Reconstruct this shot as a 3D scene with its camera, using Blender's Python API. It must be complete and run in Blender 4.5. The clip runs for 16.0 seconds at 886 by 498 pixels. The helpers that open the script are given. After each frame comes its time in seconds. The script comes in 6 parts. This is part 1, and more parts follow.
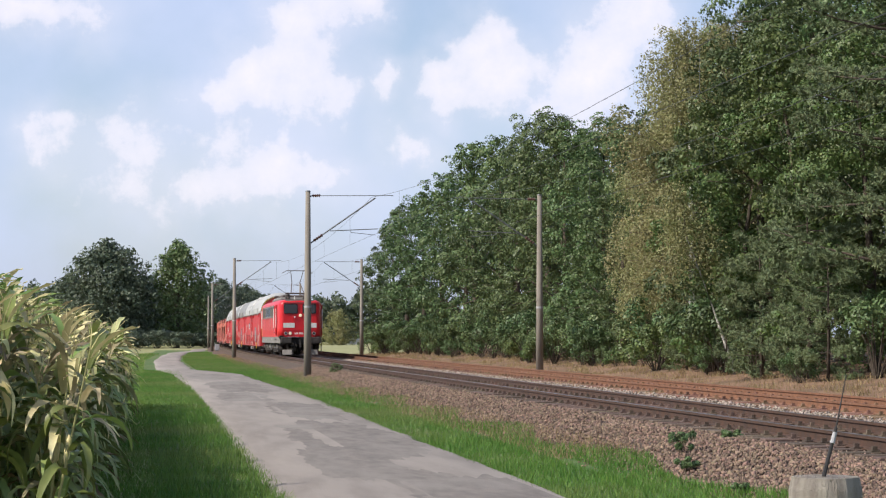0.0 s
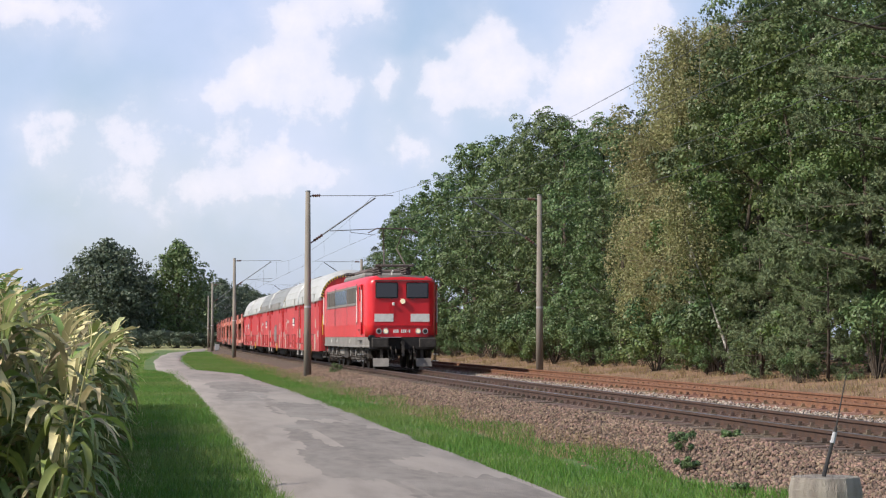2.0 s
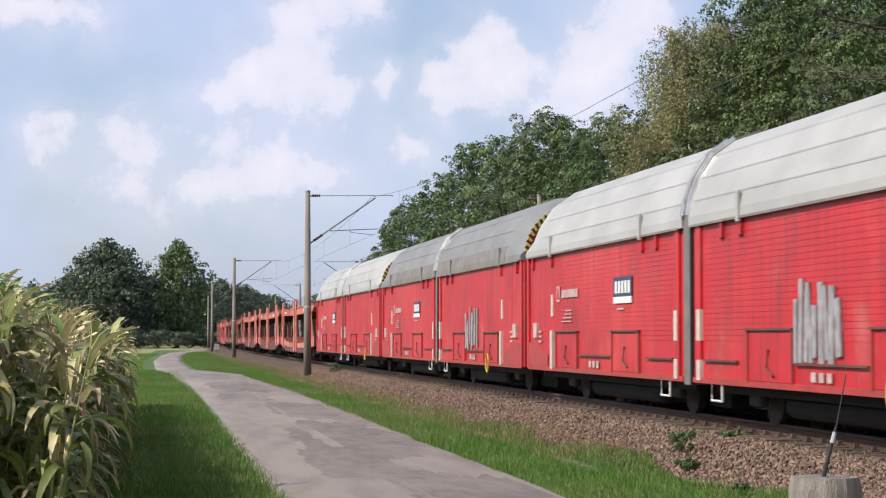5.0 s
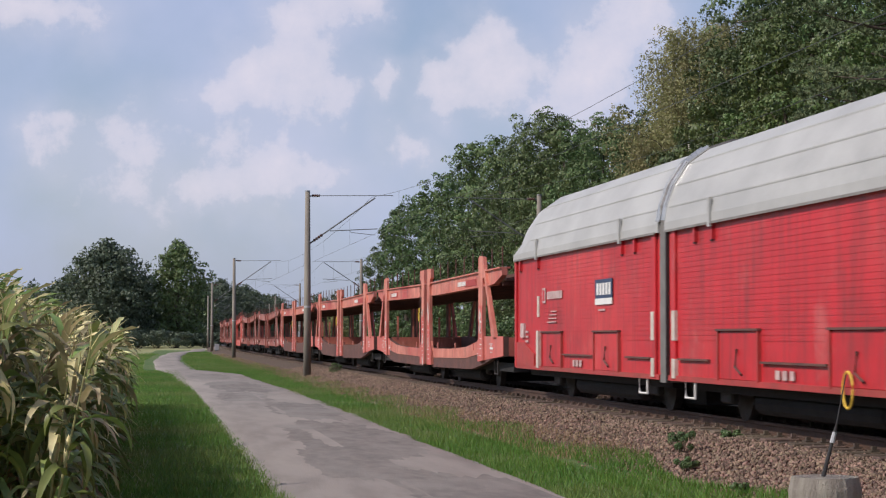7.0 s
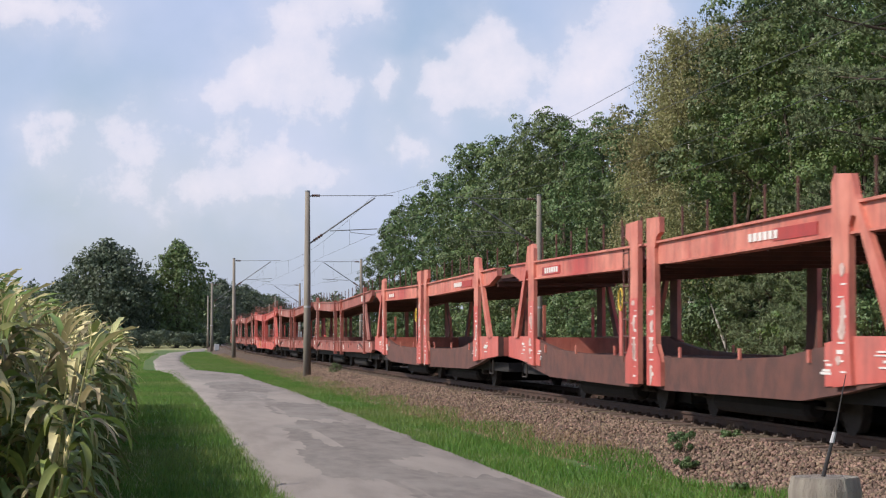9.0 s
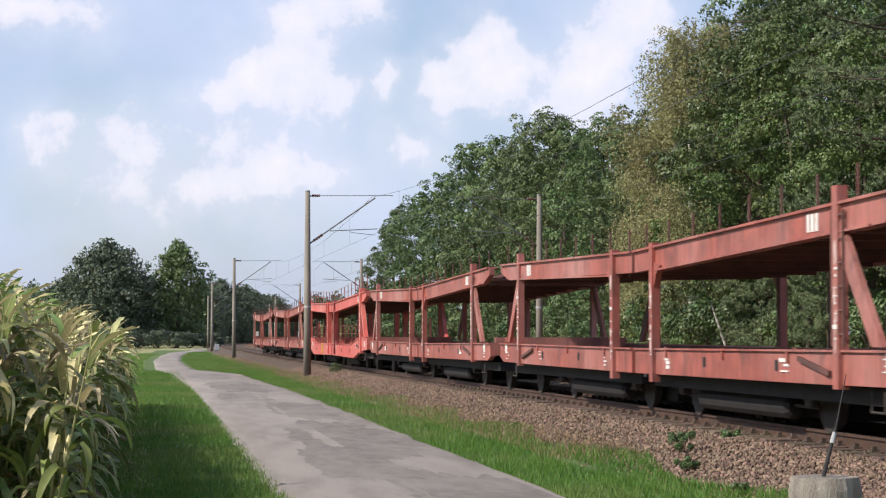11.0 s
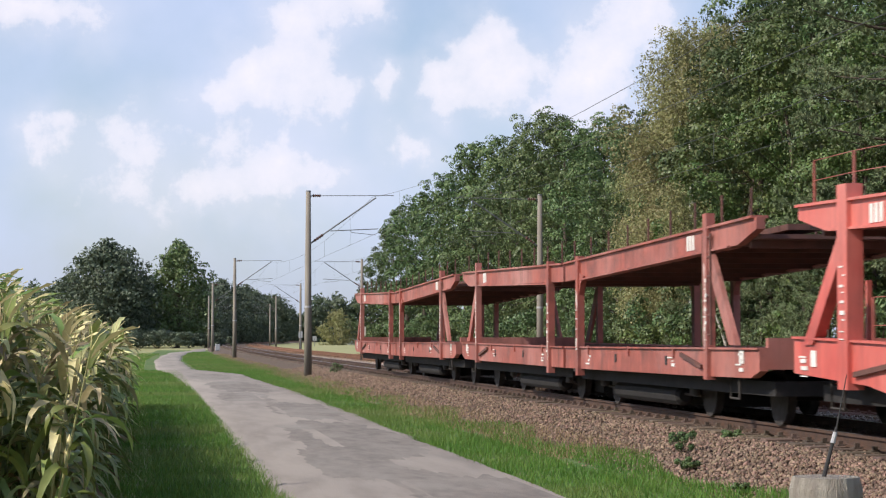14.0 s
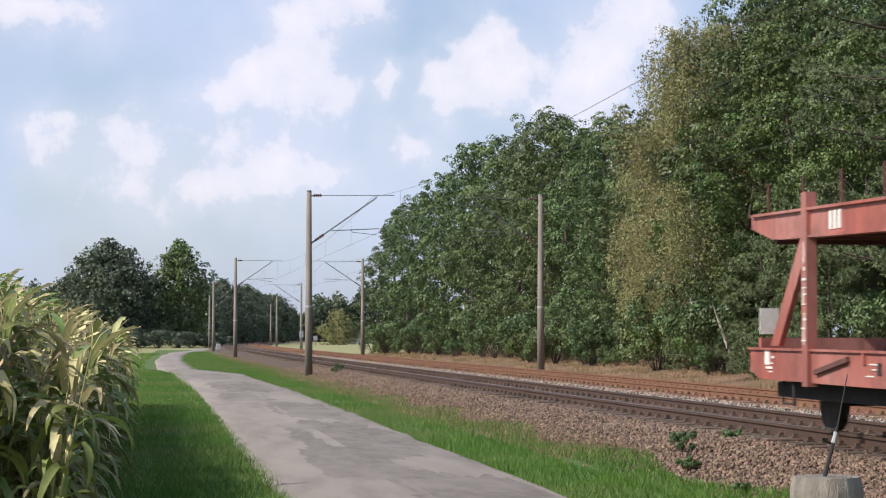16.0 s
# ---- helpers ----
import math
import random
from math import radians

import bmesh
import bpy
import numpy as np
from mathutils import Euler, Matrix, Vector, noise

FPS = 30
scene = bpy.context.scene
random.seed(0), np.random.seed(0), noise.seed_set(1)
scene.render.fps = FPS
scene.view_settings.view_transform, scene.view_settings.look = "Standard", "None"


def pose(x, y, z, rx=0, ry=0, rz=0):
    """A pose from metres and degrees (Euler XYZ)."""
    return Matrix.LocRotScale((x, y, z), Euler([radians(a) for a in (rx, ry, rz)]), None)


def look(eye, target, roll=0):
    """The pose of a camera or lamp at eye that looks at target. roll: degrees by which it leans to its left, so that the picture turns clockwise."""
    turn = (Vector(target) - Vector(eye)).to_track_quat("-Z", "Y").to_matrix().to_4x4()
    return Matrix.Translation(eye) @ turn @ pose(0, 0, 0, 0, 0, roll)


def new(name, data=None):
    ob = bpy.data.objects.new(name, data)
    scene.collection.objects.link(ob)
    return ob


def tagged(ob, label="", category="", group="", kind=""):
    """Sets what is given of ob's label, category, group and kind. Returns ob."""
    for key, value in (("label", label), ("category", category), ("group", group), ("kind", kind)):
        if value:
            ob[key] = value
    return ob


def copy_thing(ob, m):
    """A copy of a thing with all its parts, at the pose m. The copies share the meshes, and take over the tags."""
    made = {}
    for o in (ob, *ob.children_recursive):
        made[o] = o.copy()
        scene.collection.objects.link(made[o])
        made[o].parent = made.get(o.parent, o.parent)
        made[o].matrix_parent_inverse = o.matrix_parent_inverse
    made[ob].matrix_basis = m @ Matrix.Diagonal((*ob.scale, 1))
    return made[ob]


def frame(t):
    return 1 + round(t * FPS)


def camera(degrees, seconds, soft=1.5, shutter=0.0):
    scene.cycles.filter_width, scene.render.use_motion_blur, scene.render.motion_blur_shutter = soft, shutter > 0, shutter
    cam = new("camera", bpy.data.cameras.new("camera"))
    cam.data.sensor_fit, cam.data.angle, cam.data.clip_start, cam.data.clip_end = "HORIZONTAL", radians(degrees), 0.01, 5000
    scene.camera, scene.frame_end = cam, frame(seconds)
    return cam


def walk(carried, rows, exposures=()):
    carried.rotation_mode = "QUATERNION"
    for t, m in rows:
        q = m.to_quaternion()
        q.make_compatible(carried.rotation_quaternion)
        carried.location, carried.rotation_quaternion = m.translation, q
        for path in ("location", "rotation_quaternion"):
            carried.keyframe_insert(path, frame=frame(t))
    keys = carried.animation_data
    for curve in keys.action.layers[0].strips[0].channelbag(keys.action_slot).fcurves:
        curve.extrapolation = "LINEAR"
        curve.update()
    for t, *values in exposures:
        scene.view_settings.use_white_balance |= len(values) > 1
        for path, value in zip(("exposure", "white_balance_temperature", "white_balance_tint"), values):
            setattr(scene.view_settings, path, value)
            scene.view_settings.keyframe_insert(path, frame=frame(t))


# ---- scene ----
F_LENS = 3750.0 / 1568.0          # focal length over picture width
EYE = (0.0, 0.0, 1.22)            # rail top is z = 0, the near track runs along +y
YAW, PITCH = 7.955, 2.367


def aim(dyaw=0.0, dpitch=0.0):
    a, p = radians(YAW + dyaw), radians(PITCH + dpitch)
    d = Vector((math.sin(a) * math.cos(p), math.cos(a) * math.cos(p), math.sin(p)))
    return look(EYE, Vector(EYE) + d * 10)


cam = camera(math.degrees(2 * math.atan(0.5 / F_LENS)), 16.0, soft=1.2, shutter=0.12)
walk(cam, [(0.0, aim()), (6.0, aim(0.006, 0.0)), (9.0, aim(0.012, 0.0)), (12.5, aim(0.0, 0.0)), (14.5, aim(-0.014, 0.0)), (16.0, aim(-0.03, -0.006))],
     exposures=[(0.0, 0.12, 6450, 11), (4.2, 0.12, 6450, 11), (6.3, -0.28, 6300, 15), (7.0, -0.34, 6300, 15), (9.0, -0.08, 6400, 13), (11.3, 0.12, 6450, 11), (16.0, 0.08, 6450, 11)])

# ---- light ----
SUN_EL, SUN_AZ = 41.0, 256.0     # azimuth clockwise from +y
sun = new("sun", bpy.data.lights.new("sun", "SUN"))
sun.data.energy, sun.data.angle, sun.data.color = 4.7, radians(0.6), (1.0, 0.93, 0.82)
sv = Vector((math.sin(radians(SUN_AZ)) * math.cos(radians(SUN_EL)), math.cos(radians(SUN_AZ)) * math.cos(radians(SUN_EL)), math.sin(radians(SUN_EL))))
sun.matrix_basis = look(sv * 100, (0, 0, 0))


class Net:
    """A short way to write node trees."""

    def __init__(self, tree):
        self.t = tree
        tree.nodes.clear()

    def n(self, kind, **kw):
        node = self.t.nodes.new("ShaderNode" + kind)
        for k, v in kw.items():
            if k == "operation":
                node.operation = v
            elif k == "blend":
                node.blend_type = v
            elif k == "dtype":
                node.data_type = v
            elif k == "sky":
                node.sky_type = v
            elif k == "feature":
                node.feature = v
        return node

    def l(self, a, b):
        self.t.links.new(a, b)

    def put(self, sock, v):
        if hasattr(v, "links"):
            self.l(v, sock)
        else:
            sock.default_value = v

    def math(self, op, a, b=0.0, c=None, clamp=False):
        m = self.n("Math", operation=op)
        m.use_clamp = clamp
        self.put(m.inputs[0], a), self.put(m.inputs[1], b)
        if c is not None:
            self.put(m.inputs[2], c)
        return m.outputs[0]

    def vmath(self, op, a, b=(0, 0, 0)):
        m = self.n("VectorMath", operation=op)
        self.put(m.inputs[0], a), self.put(m.inputs[1], b)
        return m.outputs["Value"] if op in ("LENGTH", "DOT_PRODUCT", "DISTANCE") else m.outputs[0]

    def noise(self, vec, scale, detail=4.0, rough=0.55):
        m = self.n("TexNoise")
        self.l(vec, m.inputs["Vector"])
        m.inputs["Scale"].default_value, m.inputs["Detail"].default_value, m.inputs["Roughness"].default_value = scale, detail, rough
        return m.outputs["Fac"]

    def ramp(self, f, lo, hi):
        m = self.n("MapRange")
        m.clamp = True
        self.put(m.inputs[0], f)
        m.inputs[1].default_value, m.inputs[2].default_value = lo, hi
        return m.outputs[0]

    def mix(self, f, a, b, blend="MIX"):
        m = self.n("Mix", dtype="RGBA", blend=blend)
        self.put(m.inputs["Factor"], f)
        for s, v in ((m.inputs[6], a), (m.inputs[7], b)):
            self.put(s, (*v, 1) if isinstance(v, tuple) and len(v) == 3 else v)
        return m.outputs[2]


def sky_world():
    w = bpy.data.worlds.new("sky")
    w.use_nodes = True
    scene.world = w
    k = Net(w.node_tree)
    sky = k.n("TexSky", sky="NISHITA")
    sky.sun_disc, sky.sun_elevation, sky.sun_rotation = False, radians(SUN_EL), radians(SUN_AZ)
    sky.air_density, sky.dust_density, sky.altitude = 1.0, 1.2, 50
    co = k.n("TexCoord").outputs["Generated"]
    # cloud banks: soft heaps (azimuth, height, half widths) in degrees, broken up by noise
    heaps = [(-3.9, 8.4, 0.95, 1.0), (-4.9, 7.3, 1.2, 0.7), (-6.3, 6.6, 0.9, 0.4), (-5.0, 4.9, 1.5, 0.75), (-3.9, 4.3, 1.6, 0.55), (-6.7, 4.0, 0.9, 0.5),
             (-8.6, 5.0, 1.35, 1.1), (-10.6, 5.3, 0.7, 0.7), (-1.74, 7.0, 0.5, 0.5), (-3.0, 6.5, 0.6, 0.45), (-1.0, 5.3, 0.7, 0.5), (1.2, 8.0, 0.75, 0.8),
             (0.1, 7.0, 0.8, 0.6), (1.9, 7.2, 0.7, 0.6), (4.1, 7.4, 0.95, 1.1), (5.3, 8.9, 1.0, 0.9), (3.2, 6.3, 0.9, 0.6), (-11.0, 8.8, 2.0, 0.5), (-2.4, 9.2, 0.8, 0.5)]
    warp = k.n("TexNoise")
    k.l(co, warp.inputs["Vector"])
    warp.inputs["Scale"].default_value, warp.inputs["Detail"].default_value = 34.0, 8.0
    off = k.vmath("SCALE", k.vmath("SUBTRACT", warp.outputs["Color"], (0.5, 0.5, 0.5)))
    off.node.inputs["Scale"].default_value = 0.04
    d = k.vmath("ADD", co, off)
    total = None
    for az, el, wa, we in heaps:
        a, e = radians(az + YAW), radians(el)
        c = Vector((math.sin(a) * math.cos(e), math.cos(a) * math.cos(e), math.sin(e)))
        right = Vector((math.cos(a), -math.sin(a), 0))
        up = right.cross(c)
        dif = k.vmath("SUBTRACT", d, tuple(c))
        u = k.math("MULTIPLY", k.vmath("DOT_PRODUCT", dif, tuple(right)), 1 / radians(wa * 1.25))
        v = k.math("MULTIPLY", k.vmath("DOT_PRODUCT", dif, tuple(up)), 1 / radians(we * 1.2))
        v = k.math("MAXIMUM", v, k.math("MULTIPLY", v, -0.6))      # crisp tops, trailing bases
        r = k.math("ADD", k.math("MULTIPLY", u, u), k.math("MULTIPLY", v, v))
        g = k.math("MULTIPLY", k.math("EXPONENT", k.math("MULTIPLY", r, -1.0)), 1.0 if el > 6.8 else 0.72)
        total = g if total is None else k.math("SUBTRACT", k.math("ADD", total, g), k.math("MULTIPLY", total, g))
    fine = k.noise(co, 55.0, 9.0, 0.62)
    wide = k.noise(co, 7.0, 6.0, 0.55)
    cover = k.math("ADD", total, k.math("MULTIPLY", k.math("SUBTRACT", fine, 0.5), 1.1))
    body = k.math("MULTIPLY", k.ramp(cover, 0.38, 0.72), 0.5)
    core = k.math("MULTIPLY", k.ramp(cover, 0.6, 1.2), 0.34)
    veil = k.math("ADD", k.math("MULTIPLY", k.ramp(wide, 0.36, 0.66), 0.45), 0.36)
    broad = k.math("MULTIPLY", k.ramp(k.math("ADD", total, k.math("MULTIPLY", k.math("SUBTRACT", wide, 0.5), 0.9)), -0.05, 0.8), 0.34)
    cloud = k.math("MAXIMUM", k.math("ADD", body, core), broad)
    sep = k.n("SeparateXYZ")
    k.l(co, sep.inputs[0])
    # haze thins out towards the zenith
    thin = k.math("SUBTRACT", 1.0, k.math("MULTIPLY", k.ramp(sep.outputs[2], 0.2, 0.7), 0.72))
    veil = k.math("MULTIPLY", veil, thin)
    tone = k.mix(cloud, k.mix(veil, sky.outputs[0], (4.4, 5.25, 7.45)), (7.85, 7.4, 7.9))
    bg = k.n("Background")
    k.l(tone, bg.inputs["Color"])
    bg.inputs["Strength"].default_value = 0.125
    k.l(bg.outputs[0], k.n("OutputWorld").inputs["Surface"])


sky_world()

# ---- materials ----
def material(name, a, b, scale=8.0, rough=0.7, metal=0.0, bump=0.2, fine=60.0, c=None, grime=0.0, stretch=(1, 1, 1), spec=0.5,
             through_light=0.0, per="", contrast=(0.35, 0.65), detail=5.0, spread=0.7, tone=0.0, streak=0.0):
    """Two colours mixed by noise at one scale, a third in patches at a wider one, relief by fine noise."""
    m = bpy.data.materials.new(name)
    m.use_nodes = True
    k = Net(m.node_tree)
    co = k.n("TexCoord").outputs["Object"]
    if stretch != (1, 1, 1):
        co = k.vmath("MULTIPLY", co, stretch)
    col = k.mix(k.ramp(k.noise(co, scale, detail), *contrast), a, b)
    if c is not None:
        col = k.mix(k.ramp(k.noise(co, scale * 0.17, 4.0), 0.45, 0.68), col, c)
    if grime:
        col = k.mix(k.math("MULTIPLY", k.ramp(k.noise(co, scale * 0.6, 8.0, 0.7), 0.5, 0.8), grime), col, (0.05, 0.04, 0.035))
    if streak:
        run = k.noise(k.vmath("MULTIPLY", k.n("TexCoord").outputs["Object"], (2.2, 2.2, 0.22)), 2.4, 7.0, 0.65)
        col = k.mix(k.math("MULTIPLY", k.ramp(run, 0.48, 0.74), streak), col, (0.09, 0.035, 0.03))
        col = k.mix(k.math("MULTIPLY", k.ramp(k.noise(co, 1.1, 9.0, 0.7), 0.58, 0.72), streak * 0.5), col, (0.62, 0.27, 0.24))
    if per:
        src = k.n("ObjectInfo").outputs["Random"] if per == "object" else k.n("NewGeometry").outputs["Random Per Island"]
        v = k.math("ADD", k.math("MULTIPLY", src, spread), 1.0 - spread * 0.5)
        hsv = k.n("HueSaturation")
        k.l(v, hsv.inputs["Value"])
        k.l(k.math("ADD", k.math("MULTIPLY", k.math("FRACT", k.math("MULTIPLY", src, 7.31)), 0.05), 0.475), hsv.inputs["Hue"])
        k.l(col, hsv.inputs["Color"])
        col = hsv.outputs[0]
    if tone:
        # each tree a little lighter, darker, yellower than its neighbour
        rnd = k.n("ObjectInfo").outputs["Random"]
        h2 = k.n("HueSaturation")
        k.l(k.math("ADD", k.math("MULTIPLY", rnd, tone), 1.0 - tone * 0.5), h2.inputs["Value"])
        k.l(k.math("ADD", k.math("MULTIPLY", k.math("FRACT", k.math("MULTIPLY", rnd, 5.7)), 0.04), 0.475), h2.inputs["Hue"])
        k.l(col, h2.inputs["Color"])
        col = h2.outputs[0]
    p = k.n("BsdfPrincipled")
    k.l(col, p.inputs["Base Color"])
    p.inputs["Metallic"].default_value = metal
    p.inputs["Specular IOR Level"].default_value = spec
    f = k.noise(co, fine, 6.0, 0.6)
    k.l(k.math("ADD", k.math("MULTIPLY", f, 0.25), rough - 0.12, clamp=True), p.inputs["Roughness"])
    if bump:
        bn = k.n("Bump")
        bn.inputs["Strength"].default_value, bn.inputs["Distance"].default_value = bump, 0.02
        k.l(f, bn.inputs["Height"])
        k.l(bn.outputs[0], p.inputs["Normal"])
    out = k.n("OutputMaterial")
    if through_light:
        tr = k.n("BsdfTranslucent")
        k.l(col, tr.inputs["Color"])
        mx = k.n("MixShader")
        mx.inputs[0].default_value = through_light
        k.l(p.outputs[0], mx.inputs[1]), k.l(tr.outputs[0], mx.inputs[2])
        k.l(mx.outputs[0], out.inputs[0])
    else:
        k.l(p.outputs[0], out.inputs[0])
    return m


M = dict(
    grass=material("grass_soil", (0.075, 0.15, 0.025), (0.05, 0.10, 0.02), 3.0, 0.9, c=(0.14, 0.15, 0.05), bump=0.6),
    stubble=material("stubble_field", (0.36, 0.30, 0.14), (0.22, 0.24, 0.09), 0.6, 0.9, c=(0.15, 0.2, 0.06)),
    meadow=material("meadow", (0.33, 0.31, 0.15), (0.24, 0.25, 0.10), 0.12, 0.9),
    litter=material("forest_floor", (0.19, 0.11, 0.068), (0.28, 0.175, 0.105), 2.0, 0.9, c=(0.13, 0.085, 0.05), bump=0.7),
    blade=material("grass_blade", (0.085, 0.20, 0.025), (0.13, 0.25, 0.04), 0.7, 0.6, bump=0, per="island", through_light=0.35, c=(0.19, 0.24, 0.07)),
    dryblade=material("dry_grass_blade", (0.36, 0.27, 0.14), (0.25, 0.19, 0.09), 0.7, 0.7, bump=0, per="island", through_light=0.3),
    ballast=material("ballast_bed", (0.13, 0.09, 0.062), (0.07, 0.048, 0.034), 14.0, 0.95, bump=1.0, fine=25),
    stone=material("ballast_stone", (0.245, 0.165, 0.118), (0.13, 0.088, 0.064), 6.0, 0.9, per="island", bump=0.3, spread=1.1, c=(0.215, 0.15, 0.11)),
    newstone=material("fresh_ballast_stone", (0.42, 0.345, 0.285), (0.29, 0.235, 0.195), 6.0, 0.9, per="island", bump=0.3),
    asphalt=material("worn_asphalt", (0.275, 0.24, 0.212), (0.215, 0.187, 0.165), 2.6, 0.92, c=(0.315, 0.275, 0.24), bump=0.35, fine=40, contrast=(0.40, 0.62), detail=12.0, stretch=(1, 0.16, 1)),
    patch=material("asphalt_patch", (0.15, 0.131, 0.117), (0.215, 0.188, 0.166), 5.0, 0.92, bump=0.6, fine=38, detail=14.0, stretch=(1, 0.3, 1), c=(0.25, 0.225, 0.2)),
    rail=material("rusty_rail", (0.11, 0.06, 0.04), (0.07, 0.045, 0.035), 6.0, 0.7, metal=0.3),
    railtop=material("rail_running_face", (0.32, 0.30, 0.29), (0.24, 0.21, 0.20), 6.0, 0.4, metal=0.9),
    rustrail=material("red_rusty_rail", (0.25, 0.12, 0.066), (0.17, 0.082, 0.047), 6.0, 0.75, metal=0.2),
    sleeper=material("brown_sleeper", (0.15, 0.105, 0.08), (0.09, 0.065, 0.05), 5.0, 0.9, per="object", bump=0.6),
    sleeper2=material("rust_dusted_sleeper", (0.235, 0.142, 0.092), (0.17, 0.102, 0.066), 5.0, 0.9, per="object", bump=0.6),
    mast=material("mast_concrete", (0.27, 0.24, 0.20), (0.19, 0.165, 0.14), 2.0, 0.9, stretch=(1, 1, 0.2), bump=0.3),
    steel=material("galvanised_steel", (0.20, 0.21, 0.21), (0.14, 0.145, 0.15), 6.0, 0.6, metal=0.5),
    wire=material("copper_wire", (0.10, 0.11, 0.11), (0.08, 0.085, 0.08), 6.0, 0.6, metal=0.5, bump=0),
    insulator=material("brown_insulator", (0.10, 0.045, 0.03), (0.08, 0.035, 0.025), 9.0, 0.3, bump=0),
    bark=material("bark", (0.10, 0.075, 0.055), (0.05, 0.04, 0.03), 6.0, 0.95, stretch=(1, 1, 0.25), bump=0.9),
    birchbark=material("birch_bark", (0.62, 0.60, 0.55), (0.5, 0.48, 0.43), 3.0, 0.8, grime=0.9, stretch=(1, 1, 3)),
    oak=material("oak_leaf", (0.082, 0.132, 0.046), (0.10, 0.155, 0.056), 0.5, 0.5, spec=0.4, bump=0, per="island", through_light=0.1, spread=0.8, tone=0.5),
    oaklight=material("light_oak_leaf", (0.095, 0.15, 0.042), (0.12, 0.17, 0.052), 0.5, 0.5, spec=0.4, bump=0, per="island", through_light=0.18, spread=0.7, tone=0.4),
    birch=material("birch_leaf", (0.27, 0.285, 0.12), (0.31, 0.315, 0.145), 0.8, 0.55, spec=0.3, bump=0, per="island", through_light=0.25, spread=0.45, tone=0.2, c=(0.29, 0.27, 0.125)),
    pine=material("pine_needle", (0.19, 0.25, 0.125), (0.15, 0.205, 0.10), 0.5, 0.6, spec=0.3, bump=0, per="island", through_light=0.15, spread=0.5, tone=0.3),
    dark=material("far_leaf", (0.082, 0.112, 0.07), (0.098, 0.125, 0.078), 0.2, 0.6, bump=0, per="island", through_light=0.2),
    corn=material("maize_leaf_green", (0.15, 0.215, 0.05), (0.23, 0.28, 0.085), 3.0, 0.4, bump=0.1, per="object", through_light=0.22),
    corndry=material("maize_leaf_dry", (0.56, 0.52, 0.27), (0.40, 0.37, 0.17), 4.0, 0.6, bump=0.1, per="object", through_light=0.22, spread=0.9, tone=0.6),
    corndead=material("maize_leaf_withered", (0.14, 0.10, 0.05), (0.24, 0.18, 0.09), 4.0, 0.8, bump=0.1, per="object", through_light=0.12),
    stalk=material("maize_stalk", (0.22, 0.24, 0.08), (0.30, 0.26, 0.12), 4.0, 0.6),
    wood=material("weathered_wood", (0.47, 0.42, 0.35), (0.28, 0.24, 0.20), 4.0, 0.9, stretch=(6, 6, 0.6), bump=0.9),
    black=material("black_steel", (0.022, 0.021, 0.021), (0.04, 0.036, 0.034), 5.0, 0.6, metal=0.2),
    tape=material("grey_tape", (0.45, 0.45, 0.46), (0.36, 0.36, 0.37), 20.0, 0.5),
)

# ---- plan ----
NEAR, FAR = 9.45, 13.65           # centre lines of the two tracks
CURVE = 2.21e-7


def bow(y):
    """The slight sweep of the line before the main curve."""
    a = 4.06e-5
    if y < 0:
        return a * 110 * 110 - 0.17 - 2 * a * 110 * y
    if y < 110:
        return a * (y - 110) ** 2 - 0.17
    t = min(1, (y - 110) / 150)
    return -0.17 * (1 - t * t * (3 - 2 * t))


def bend(y):
    return bow(y) + curve(y)


def curve(y):
    if y < 93.8:
        return 0.0
    if y < 450:
        return CURVE * (y - 93.8) ** 3
    u = 450 - 93.8
    return CURVE * (u ** 3 + 3 * u * u * (y - 450) + 3 * u * (y - 450) ** 2)


def slope(y):
    return (bend(y + 0.5) - bend(y - 0.5))


def mesh_object(name, verts, faces, mats, parent=None, idx=None, smooth=False):
    me = bpy.data.meshes.new(name)
    me.from_pydata(verts, [], faces)
    for m in (mats if isinstance(mats, (list, tuple)) else [mats]):
        me.materials.append(m)
    if idx is not None:
        me.polygons.foreach_set("material_index", idx)
    if smooth:
        me.polygons.foreach_set("use_smooth", [True] * len(me.polygons))
    me.update()
    ob = new(name, me)
    ob.parent = parent
    return ob


def part(name, bm, mat, parent=None, label="", smooth=False):
    me = bpy.data.meshes.new(name)
    bm.normal_update()
    bm.to_mesh(me)
    bm.free()
    for m in (mat if isinstance(mat, (list, tuple)) else [mat]):
        me.materials.append(m)
    if smooth:
        me.polygons.foreach_set("use_smooth", [True] * len(me.polygons))
    ob = new(name, me)
    ob.parent = parent
    return tagged(ob, label)


def box(bm, x0, x1, y0, y1, z0, z1, bevel=0.0, mi=0):
    vs = [bm.verts.new(p) for p in ((x0, y0, z0), (x1, y0, z0), (x1, y1, z0), (x0, y1, z0), (x0, y0, z1), (x1, y0, z1), (x1, y1, z1), (x0, y1, z1))]
    fs = [bm.faces.new([vs[i] for i in q]) for q in ((3, 2, 1, 0), (4, 5, 6, 7), (0, 1, 5, 4), (1, 2, 6, 5), (2, 3, 7, 6), (3, 0, 4, 7))]
    for f in fs:
        f.material_index = mi
    if bevel:
        es = list({e for f in fs for e in f.edges})
        r = bmesh.ops.bevel(bm, geom=es, offset=bevel, segments=1, affect="EDGES")
        for f in r["faces"]:
            f.material_index = mi
    return bm


